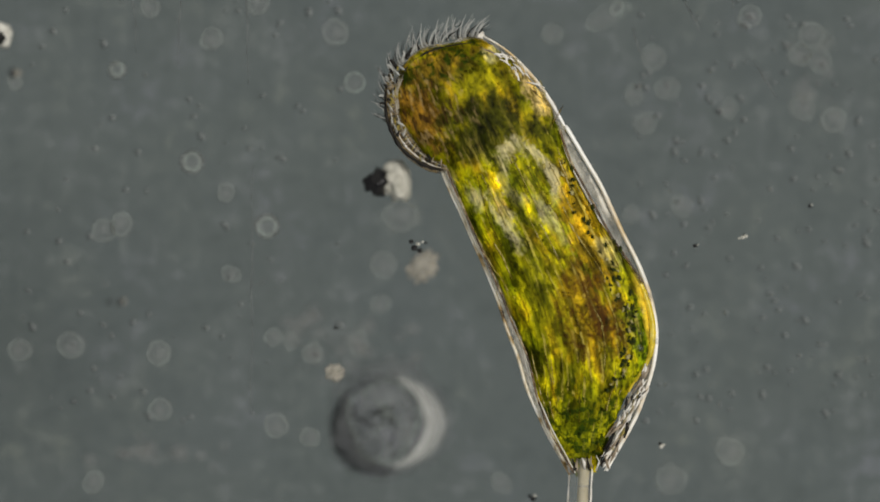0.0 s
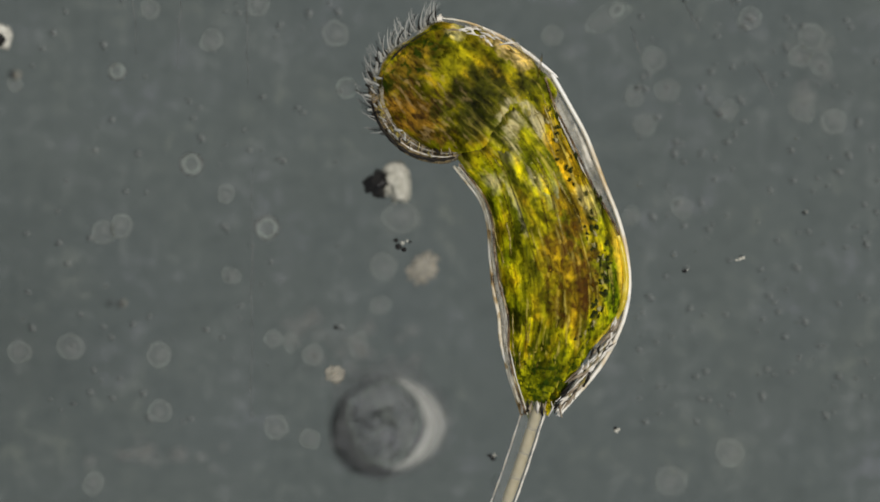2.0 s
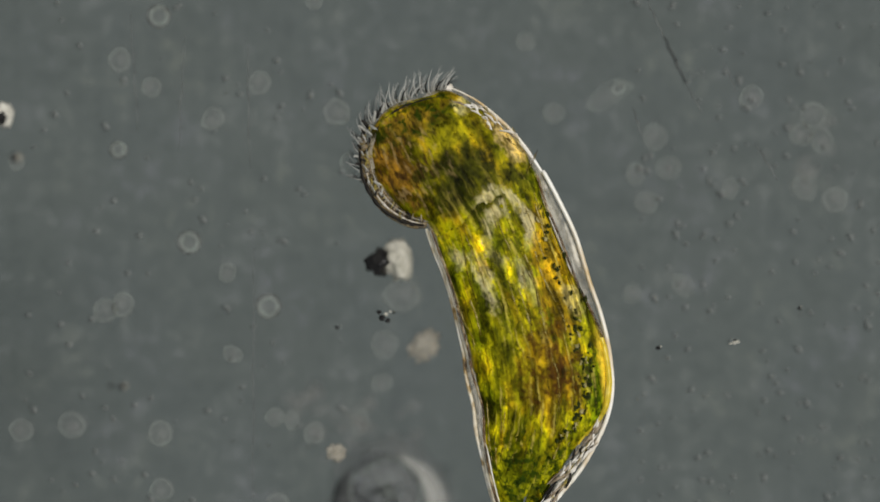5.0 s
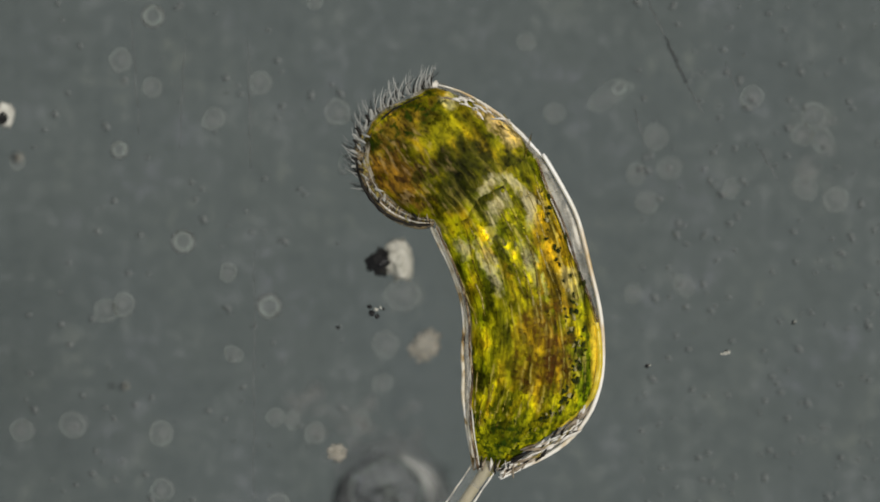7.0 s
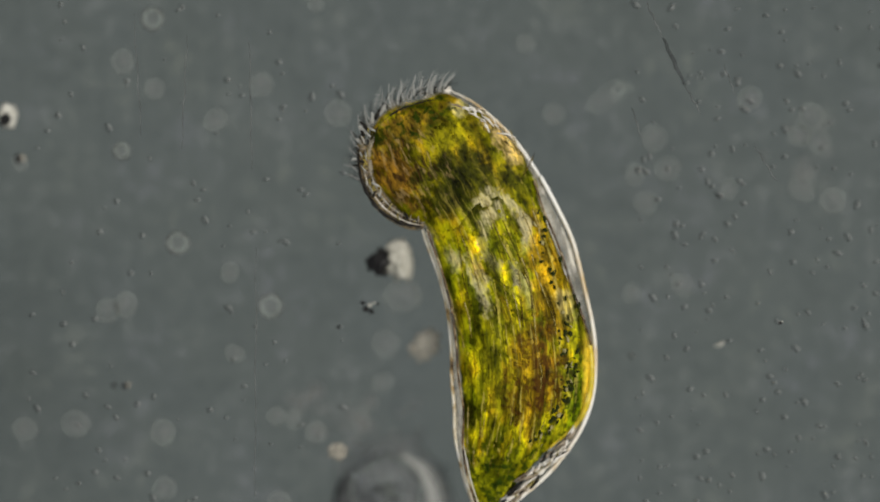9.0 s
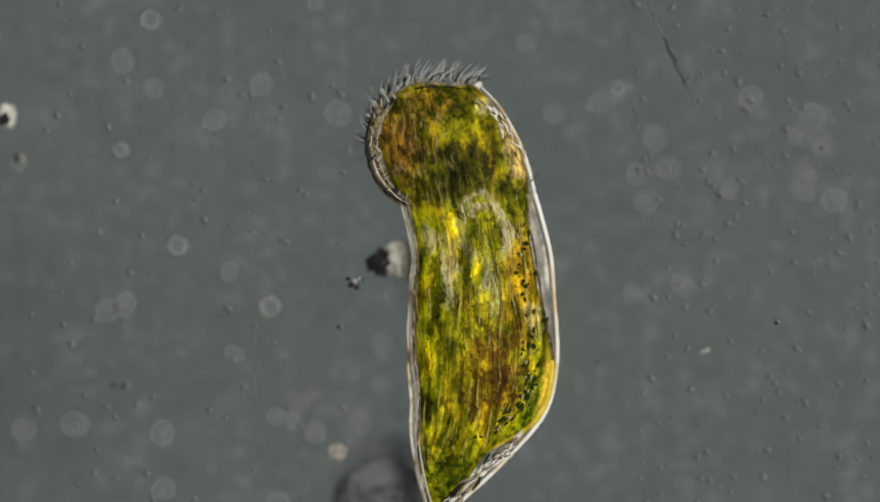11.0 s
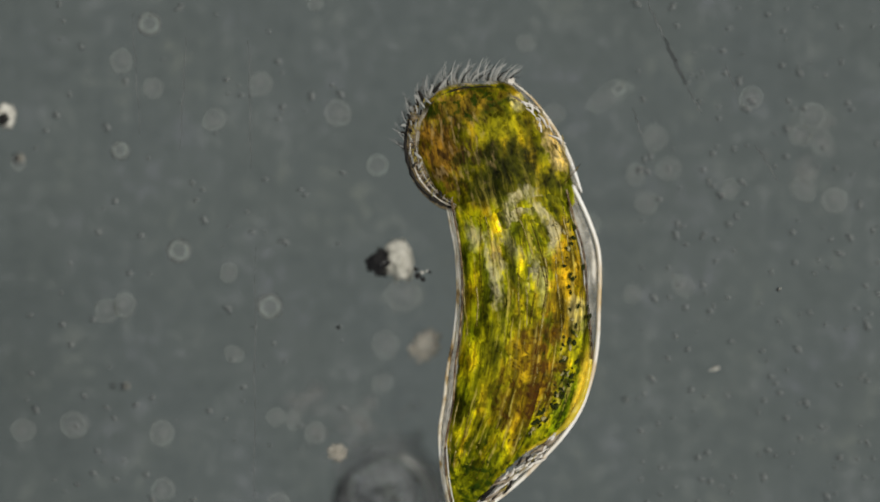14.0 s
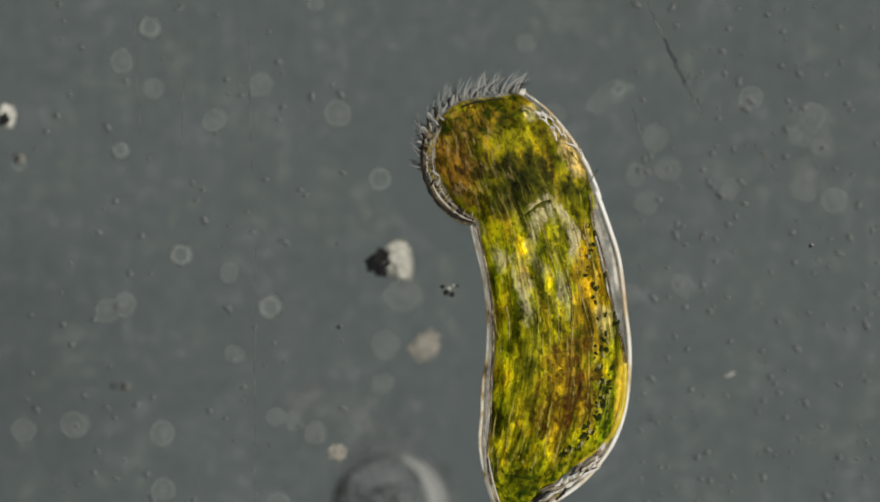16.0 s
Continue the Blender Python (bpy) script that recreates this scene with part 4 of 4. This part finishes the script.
def build_water():
    for i, (x, y, r) in enumerate(RINGS):
        cell = ring_cell(x, y, r, -0.030 - 0.006 * (i % 2), i)
        if i in RING_WAYS:
            DRIFTING.append((cell, RING_WAYS[i]))
    for i, (x, y, r) in enumerate(DISCS):
        disc_cell(x, y, r, -0.070 if 610 < x < 1200 else -0.036 - 0.006 * (i % 3), i)
    for i, (x, y, r) in enumerate(DISCS_FAR):
        disc_cell(x, y, r, -0.072 if 590 < x < 1250 else -0.044 - 0.005 * (i % 4), i + 40)


def build_motes():
    """Fine grit and scratches that cling to the glass, too many to count."""
    rng = random.Random(21)
    dark, pale = bmesh.new(), bmesh.new()
    for k in range(330):
        x = rng.uniform(20, 620) if k % 3 == 0 else rng.uniform(1130, 1580)
        y = rng.uniform(-20, 900)
        r = rng.choice((0.0024, 0.0032, 0.0045))
        p = at(x, y, 0.086)
        turn = Matrix.Rotation(rng.gauss(0.5, 0.3), 4, "Z")
        m = turn @ Matrix.Diagonal((r, r * rng.choice((1, 1.5, 2.4)), r, 1))
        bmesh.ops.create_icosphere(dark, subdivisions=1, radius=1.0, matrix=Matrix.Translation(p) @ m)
        # the speck's lit side, painted as a pale copy shifted towards the beam
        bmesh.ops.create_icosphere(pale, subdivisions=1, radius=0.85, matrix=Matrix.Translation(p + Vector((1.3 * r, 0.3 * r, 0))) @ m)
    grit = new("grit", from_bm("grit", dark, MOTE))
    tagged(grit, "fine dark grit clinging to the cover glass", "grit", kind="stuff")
    grit = new("grit", from_bm("grit", pale, MOTE_LIGHT))
    tagged(grit, "painted lit sides of the fine grit on the cover glass", "grit", kind="stuff")
    for k, (x0, y0, x1, y1, r) in enumerate(((1182, 64, 1221, 148, 3.6), (1152, 0, 1182, 64, 1.6), (1221, 148, 1250, 200, 1.6), (1345, 255, 1385, 320, 1.6),
                                             (1127, 190, 1142, 240, 1.5), (440, 70, 444, 300, 1.2), (328, 60, 318, 265, 1.0), (232, 20, 246, 240, 1.0),
                                             (1290, 110, 1312, 165, 1.2), (452, 440, 450, 890, 1.0))):
        a, b = at(x0, y0, 0.060), at(x1, y1, 0.060)
        pts = [a.lerp(b, i / 8) + Vector((0.0015 * math.sin(i * 2.1 + k), 0, 0)) for i in range(9)]
        mark = new("scratch", tube("scratch", [p - pts[4] for p in pts], [r / 1000 * (0.4 + 0.6 * math.sin(math.pi * (i + 0.5) / 9)) for i in range(9)], DEEP_SCRATCH if k == 0 else SCRATCH_AND_SHADE, 6))
        mark.location = pts[4]
        tagged(mark, "thin faint scratch in the glass", "scratch", "scratches")


def crescent(r, squash, low, high, thick, flat, z):
    """A tapered arc, in degrees from low to high."""
    pts, radii = [], []
    for i in range(25):
        a = radians(low + (high - low) * i / 24)
        pts.append((r * math.cos(a), squash * r * math.sin(a), z))
        radii.append(0.001 + thick * math.sin(math.pi * i / 24) ** 1.3)
    return pts, radii, flat


def build_cyst():
    cyst = new("round_cyst")
    cyst.location = at(694, 884, -0.150)
    part("wall", lump("wall", BALL, (0.112, 0.112, 0.050), 0.16, 4, 3), cyst, "clear swollen outer wall")
    part("content", lump("content", CYST, (0.064, 0.080, 0.020), 0.34, 4, 5, 2.2), cyst, "grey granular content", pose(-0.012, 0.004, 0.040))
    # the beam's light and shade on the cyst, put into pale and dark arcs
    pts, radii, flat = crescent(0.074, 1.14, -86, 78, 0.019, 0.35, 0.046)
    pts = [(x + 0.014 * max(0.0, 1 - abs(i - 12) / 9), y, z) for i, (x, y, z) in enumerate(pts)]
    part("lit_side", tube("lit_side", pts, radii, SOFT_CRESCENT, 10, flat), cyst, "soft light painted on the right of the wall")
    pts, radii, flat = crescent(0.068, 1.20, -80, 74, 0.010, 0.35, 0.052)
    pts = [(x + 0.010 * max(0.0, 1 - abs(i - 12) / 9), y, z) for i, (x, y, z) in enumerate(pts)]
    part("lit_line", tube("lit_line", pts, radii, CRESCENT, 10, flat), cyst, "bright light painted inside the right of the wall")
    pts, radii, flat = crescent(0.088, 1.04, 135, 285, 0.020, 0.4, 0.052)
    part("dark_side", tube("dark_side", pts, radii, CYST_SHADE_AND_FOLD, 10, flat), cyst, "shade painted on the left of the wall")
    part("inner_wall", hoop("inner_wall", HALO, 0.061, 0.0034, 4, 1.28, 0.32), cyst, "thin bright inner wall", pose(-0.008, 0.002, 0.054))
    rng = random.Random(31)
    for k in range(12):
        a, r0, z0 = rng.uniform(0, 6.28), rng.uniform(0.010, 0.048), 0.062
        turn, reach = rng.uniform(0, 6.28), rng.uniform(0.012, 0.030)
        mid = Vector((-0.014 + r0 * math.cos(a), 0.002 + r0 * math.sin(a), z0 - 6 * r0 * r0))
        way = Vector((math.cos(turn), math.sin(turn), 0)) * reach
        pts = [mid - way, mid - 0.4 * way + Vector((0.004, 0.003, 0.003)), mid + 0.5 * way + Vector((-0.003, 0.004, 0.002)), mid + way]
        part("membrane_fold", tube("membrane_fold", pts, [0.001, 0.0026, 0.0026, 0.001], HALO if k % 3 else CYST_SHADE_AND_FOLD, 6), cyst,
             "pale fold inside the cyst" if k % 3 else "dark fold inside the cyst")
    tagged(cyst, "large grey round cyst with a clear wall", "cyst")


def build_small_things():
    grain = new("mineral_grain")
    grain.location = at(692, 463, -0.055)
    part("pale_side", lump("pale_side", MILK, (0.027, 0.037, 0.026), 0.32, 4, 8), grain, "milky white side", pose(0.016, 0, 0))
    part("dark_side", lump("dark_side", BLACK, (0.022, 0.023, 0.018), 0.6, 3, 9), grain, "black side", pose(-0.018, -0.004, 0.014, 0, 0, 20))
    tagged(grain, "pale and black mineral grain floating in the water", "grain")

    shard = new("mineral_shard")
    shard.location = at(3, 206, -0.05)
    part("pale_side", lump("pale_side", WHITE, (0.017, 0.023, 0.012), 0.4, 3, 18), shard, "bright side", pose(0.003, 0.002, 0))
    part("dark_side", lump("dark_side", BLACK, (0.008, 0.011, 0.008), 0.5, 3, 19), shard, "dark hollow", pose(0.002, -0.006, 0.014, 0, 0, -30))
    tagged(shard, "white and black mineral shard floating in the water", "grain")

    flake = new("detritus_flake", lump("detritus_flake", BUFF, (0.030, 0.022, 0.012), 0.6, 4, 21, 2.6))
    flake.location = at(755, 615, -0.075)
    flake.rotation_euler.z = 0.7
    tagged(flake, "pale buff flake of detritus", "detritus", "detritus")

    bead = new("detritus_bead")
    bead.location = at(599, 807, -0.03)
    part("shell", lump("shell", BUFF, (0.017, 0.015, 0.006), 0.5, 3, 2, 2.4), bead)
    part("core", lump("core", BUFF, (0.009, 0.009, 0.006), 0.4, 2, 23), bead)
    tagged(bead, "small buff ring-shaped bead of detritus", "detritus", "detritus")

    pill = new("rod_cell")
    pill.location = at(1083, 170, -0.042)
    pill.rotation_euler.z = radians(32)
    part("cell_wall", hoop("cell_wall", WALL, 0.040, 0.005, 31, 0.46, 0.3), pill)
    part("nucleus", hoop("nucleus", HALO, 0.012, 0.0040, 33, 0.8, 0.3), pill, "", pose(0.022, 0.001, 0))
    part("membrane", lump("membrane", DISC, (0.038, 0.017, 0.005), 0.1, 2, 32), pill)
    tagged(pill, "faint rod-shaped cell floating in the water", "cell")

    for x, y, bits in ((205, 688, ((-8, 0, 4, BLACK), (10, -1, 5, BLACK), (17, 1, 4, BUFF))), (27, 281, ((-2, 0, 7, BLACK), (6, 1, 6, BUFF)))):
        thing = new("black_grain")
        thing.location = at(x, y, 0.135)
        for k, (dx, dy, r, stuff) in enumerate(bits):
            part("fragment", lump("fragment", stuff, (r / 1000, 1.2 * r / 1000, r / 1000), 0.4, 2, k + x), thing, "", pose(dx / 1000, dy / 1000, 0))
        tagged(thing, "small black grain with a pale side", "grain")

    rng = random.Random(7)
    for x, y, rx, ry, n in ((600, 740, 150, 60, 26), (640, 770, 110, 50, 16), (300, 944, 130, 22, 22), (1440, 290, 70, 90, 14)):
        bm = bmesh.new()
        for k in range(n):
            r = rng.uniform(0.006, 0.016)
            m = Matrix.Translation((rng.gauss(0, rx / 2000), rng.gauss(0, ry / 2000), rng.gauss(0, 0.01))) @ Matrix.Diagonal((r, r * rng.uniform(0.5, 1), r * 0.5, 1))
            bmesh.ops.create_icosphere(bm, subdivisions=2, radius=1.0, matrix=m)
        tuft = new("detritus_cloud", from_bm("detritus_cloud", bm, SMOKE))
        tuft.location = at(x, y, -0.155 if 400 < x < 1000 else -0.135)
        tagged(tuft, "loose grey cloud of fine detritus", "detritus", kind="stuff")


# ---- what drifts: seconds, then the place ----
CLUSTER_WAY = ((0.0, 744, 435), (0.8, 756, 432), (1.2, 749, 437), (1.5, 730, 438), (2.0, 716, 433), (2.5, 712, 430), (2.8, 714, 462),
               (3.1, 714, 570), (3.5, 693, 563), (4.2, 697, 562), (6.3, 657, 556), (7.0, 665, 552), (7.6, 650, 545), (9.2, 653, 545),
               (11.3, 611, 484), (11.6, 582, 458), (12.0, 605, 415), (12.5, 633, 423), (13.0, 655, 432), (13.5, 700, 455), (14.0, 747, 486),
               (14.5, 765, 506), (15.0, 781, 521), (15.5, 783, 513), (16.0, 796, 515))
DOT_WAY = ((0.0, 1241, 437), (1.5, 1226, 466), (2.0, 1222, 482), (2.5, 1217, 492), (2.8, 1222, 512), (3.1, 1226, 617), (3.5, 1207, 610),
           (4.2, 1190, 613), (6.3, 1148, 640), (7.0, 1151, 652), (9.2, 1122, 635), (11.3, 1046, 652), (12.0, 1010, 672), (13.5, 1073, 690),
           (14.0, 1112, 712), (16.0, 1160, 745))
FAR_DOT_WAY = ((0.0, 1445, 370), (1.0, 1442, 373), (1.5, 1436, 379), (2.0, 1435, 382), (2.5, 1438, 395), (2.8, 1440, 425), (3.0, 1442, 525), (3.5, 1438, 536), (4.2, 1431, 539),
               (6.5, 1414, 571), (7.5, 1408, 576), (8.5, 1397, 576), (11.5, 1382, 576), (12.5, 1373, 570), (13.0, 1366, 560), (13.5, 1370, 535), (14.0, 1386, 516),
               (14.5, 1399, 495), (15.0, 1412, 475), (15.5, 1431, 462), (16.0, 1445, 438))
CRUMB_WAY = ((0.0, 1325, 422), (1.5, 1321, 452), (2.5, 1320, 466), (2.8, 1320, 496), (3.1, 1321, 602), (3.5, 1320, 598), (7.0, 1290, 629), (9.0, 1283, 615),
             (12.5, 1241, 642), (14.5, 1285, 662), (16.0, 1300, 668))
LOW_CRUMB_WAY = ((0.0, 1180, 795), (0.8, 1160, 802), (1.2, 1147, 795), (1.5, 1123, 779), (2.0, 1100, 767), (2.5, 1080, 772), (2.8, 1097, 806),
                 (3.1, 1100, 912), (16.0, 1110, 930))
LOW_CLUSTER_WAY = ((0.0, 950, 884), (0.8, 935, 862), (1.2, 920, 850), (1.5, 898, 841), (2.0, 878, 812), (2.5, 858, 802), (2.8, 872, 836),
                   (3.1, 880, 938), (16.0, 860, 950))
BEAD_WAY = ((0.0, 634, 145), (1.5, 625, 152), (2.5, 617, 158), (2.8, 619, 185), (3.1, 620, 290), (4.2, 625, 290), (7.0, 619, 292), (9.2, 628, 293),
            (11.6, 650, 262), (12.5, 669, 268), (13.5, 670, 283), (14.5, 671, 303), (16.0, 675, 318))
HIDDEN_BEAD_WAY = ((0.0, 900, 300), (2.5, 900, 290), (3.1, 900, 418), (9.2, 900, 418), (11.3, 940, 416), (11.6, 970, 417), (12.0, 984, 425),
                   (13.0, 995, 413), (13.5, 1018, 406), (14.0, 1044, 402), (14.5, 1030, 402), (16.0, 1030, 402))


def drift(thing, way, z, sunk=None):
    """Carries a thing along its way at height z; a sinking thing comes down to the height sunk between 7 and 9 s."""
    level = lambda t: z if sunk is None else float(np.interp(t, (7.0, 9.2), (z, sunk)))
    walk(thing, [(t, Matrix.Translation(at(x, y - slid(t), level(t))) @ pose(0, 0, 0, 0, 0, 8 * math.sin(1.7 * t))) for t, x, y in way])


def cluster(bits, label, seed):
    thing = new("speck_cluster")
    rng = random.Random(seed)
    for dx, dy, r, pale in bits:
        part("white_speck" if pale else "black_speck", lump("speck", WHITE if pale else BLACK, (r / 1000, r / 1000 * rng.uniform(0.7, 1), r / 1000 * 0.8), 0.3, 2, seed + dx),
             thing, "", pose(dx / 1000, dy / 1000, 0.002 * rng.random()))
    return tagged(thing, label, "specks")


def drifting_bead(r):
    bead = new("drifting_cell")
    part("cell_wall", hoop("cell_wall", HALO, r / 1000, 0.003, 3), bead)
    part("membrane", lump("membrane", DISC, (0.9 * r / 1000, 0.9 * r / 1000, 0.005), 0.1, 2, 5), bead)
    return tagged(bead, "faint pale round cell drifting in the water", "cell")


build_slide()
build_film()
build_water()
build_motes()
build_cyst()
build_small_things()
ANIMAL, PIECES, HEAD, CILIA_MADE, STALK_MADE = build_animal()
CLUSTER = cluster(((-9, 5, 5, 0), (-4, -6, 6, 0), (3, 1, 4, 1), (6, -11, 5, 0), (17, 3, 3, 0), (11, 5, 2.5, 1)), "cluster of black and white specks drifting in the water", 1)
LOW_CLUSTER = cluster(((-4, 2, 4, 0), (2, -3, 5, 0), (5, 3, 3, 1)), "small black and white specks drifting near the stalk", 5)
DOT = cluster(((0, 0, 4.5, 0), (4, 2, 2, 1)), "tiny black speck drifting in the water", 9)
FAR_DOT = cluster(((0, 0, 3.6, 0), (3, 2, 2, 1)), "tiny dark speck drifting far from the animal", 10)
CRUMB = cluster(((0, 0, 4, 1), (6, 2, 3.5, 1), (-6, -2, 3, 1), (1, 5, 2, 0)), "pale crumb drifting in the water", 12)
LOW_CRUMB = cluster(((0, 0, 4, 1), (4, 3, 3, 1), (-2, 5, 3, 0)), "pale crumb with a dark fleck drifting in the water", 15)
BEAD = drifting_bead(17)
HIDDEN_BEAD = drifting_bead(21)
DUST = tagged(new("dust_speck", lump("dust_speck", BLACK, (0.0035, 0.003, 0.003), 0.3, 2, 2)), "tiny dark dust speck riding with the lens", "dust")


def motions():
    for q, side, seg in PIECES:
        walk(seg, [(row[0], body_pose(row, q, side)) for row in EDGES])
    walk(HEAD, [(t, Matrix.Translation(at(x, y - slid(t))) @ pose(0, 0, 0, 0, 0, turn)) for t, x, y, turn in HEAD_ROWS])
    for i, seg in enumerate(STALK_MADE):
        walk(seg, [(row[0], stalk_pose(row, i)) for row in EDGES])
    # the hairs beat in a wave that runs round the crown
    for hair, root, lean, tip, phase in CILIA_MADE:
        walk(hair, [(0.25 * k, Matrix.Translation(root) @ pose(0, 0, 0, tip + 6 * math.cos(2.1 * k + phase), 0, lean + 11 * math.sin(1.9 * k + phase)))
                    for k in range(65)])
    drift(CLUSTER, CLUSTER_WAY, -0.012)
    drift(LOW_CLUSTER, LOW_CLUSTER_WAY, -0.035)
    drift(DOT, DOT_WAY, -0.010, -0.080)
    drift(FAR_DOT, FAR_DOT_WAY, 0.066)
    drift(CRUMB, CRUMB_WAY, -0.010, -0.045)
    drift(LOW_CRUMB, LOW_CRUMB_WAY, -0.010)
    drift(BEAD, BEAD_WAY, -0.035)
    drift(HIDDEN_BEAD, HIDDEN_BEAD_WAY, -0.075)
    for cell, way in DRIFTING:
        walk(cell, [(t, Matrix.Translation(at(x, y, -0.030)) @ pose(0, 0, 0, 0, 0, 3 * t)) for t, x, y in way])
    walk(DUST, [(t, Matrix.Translation(at(600, 583 - 1000 * y, -0.02))) for t, y in SLIDE_ROWS])


motions()
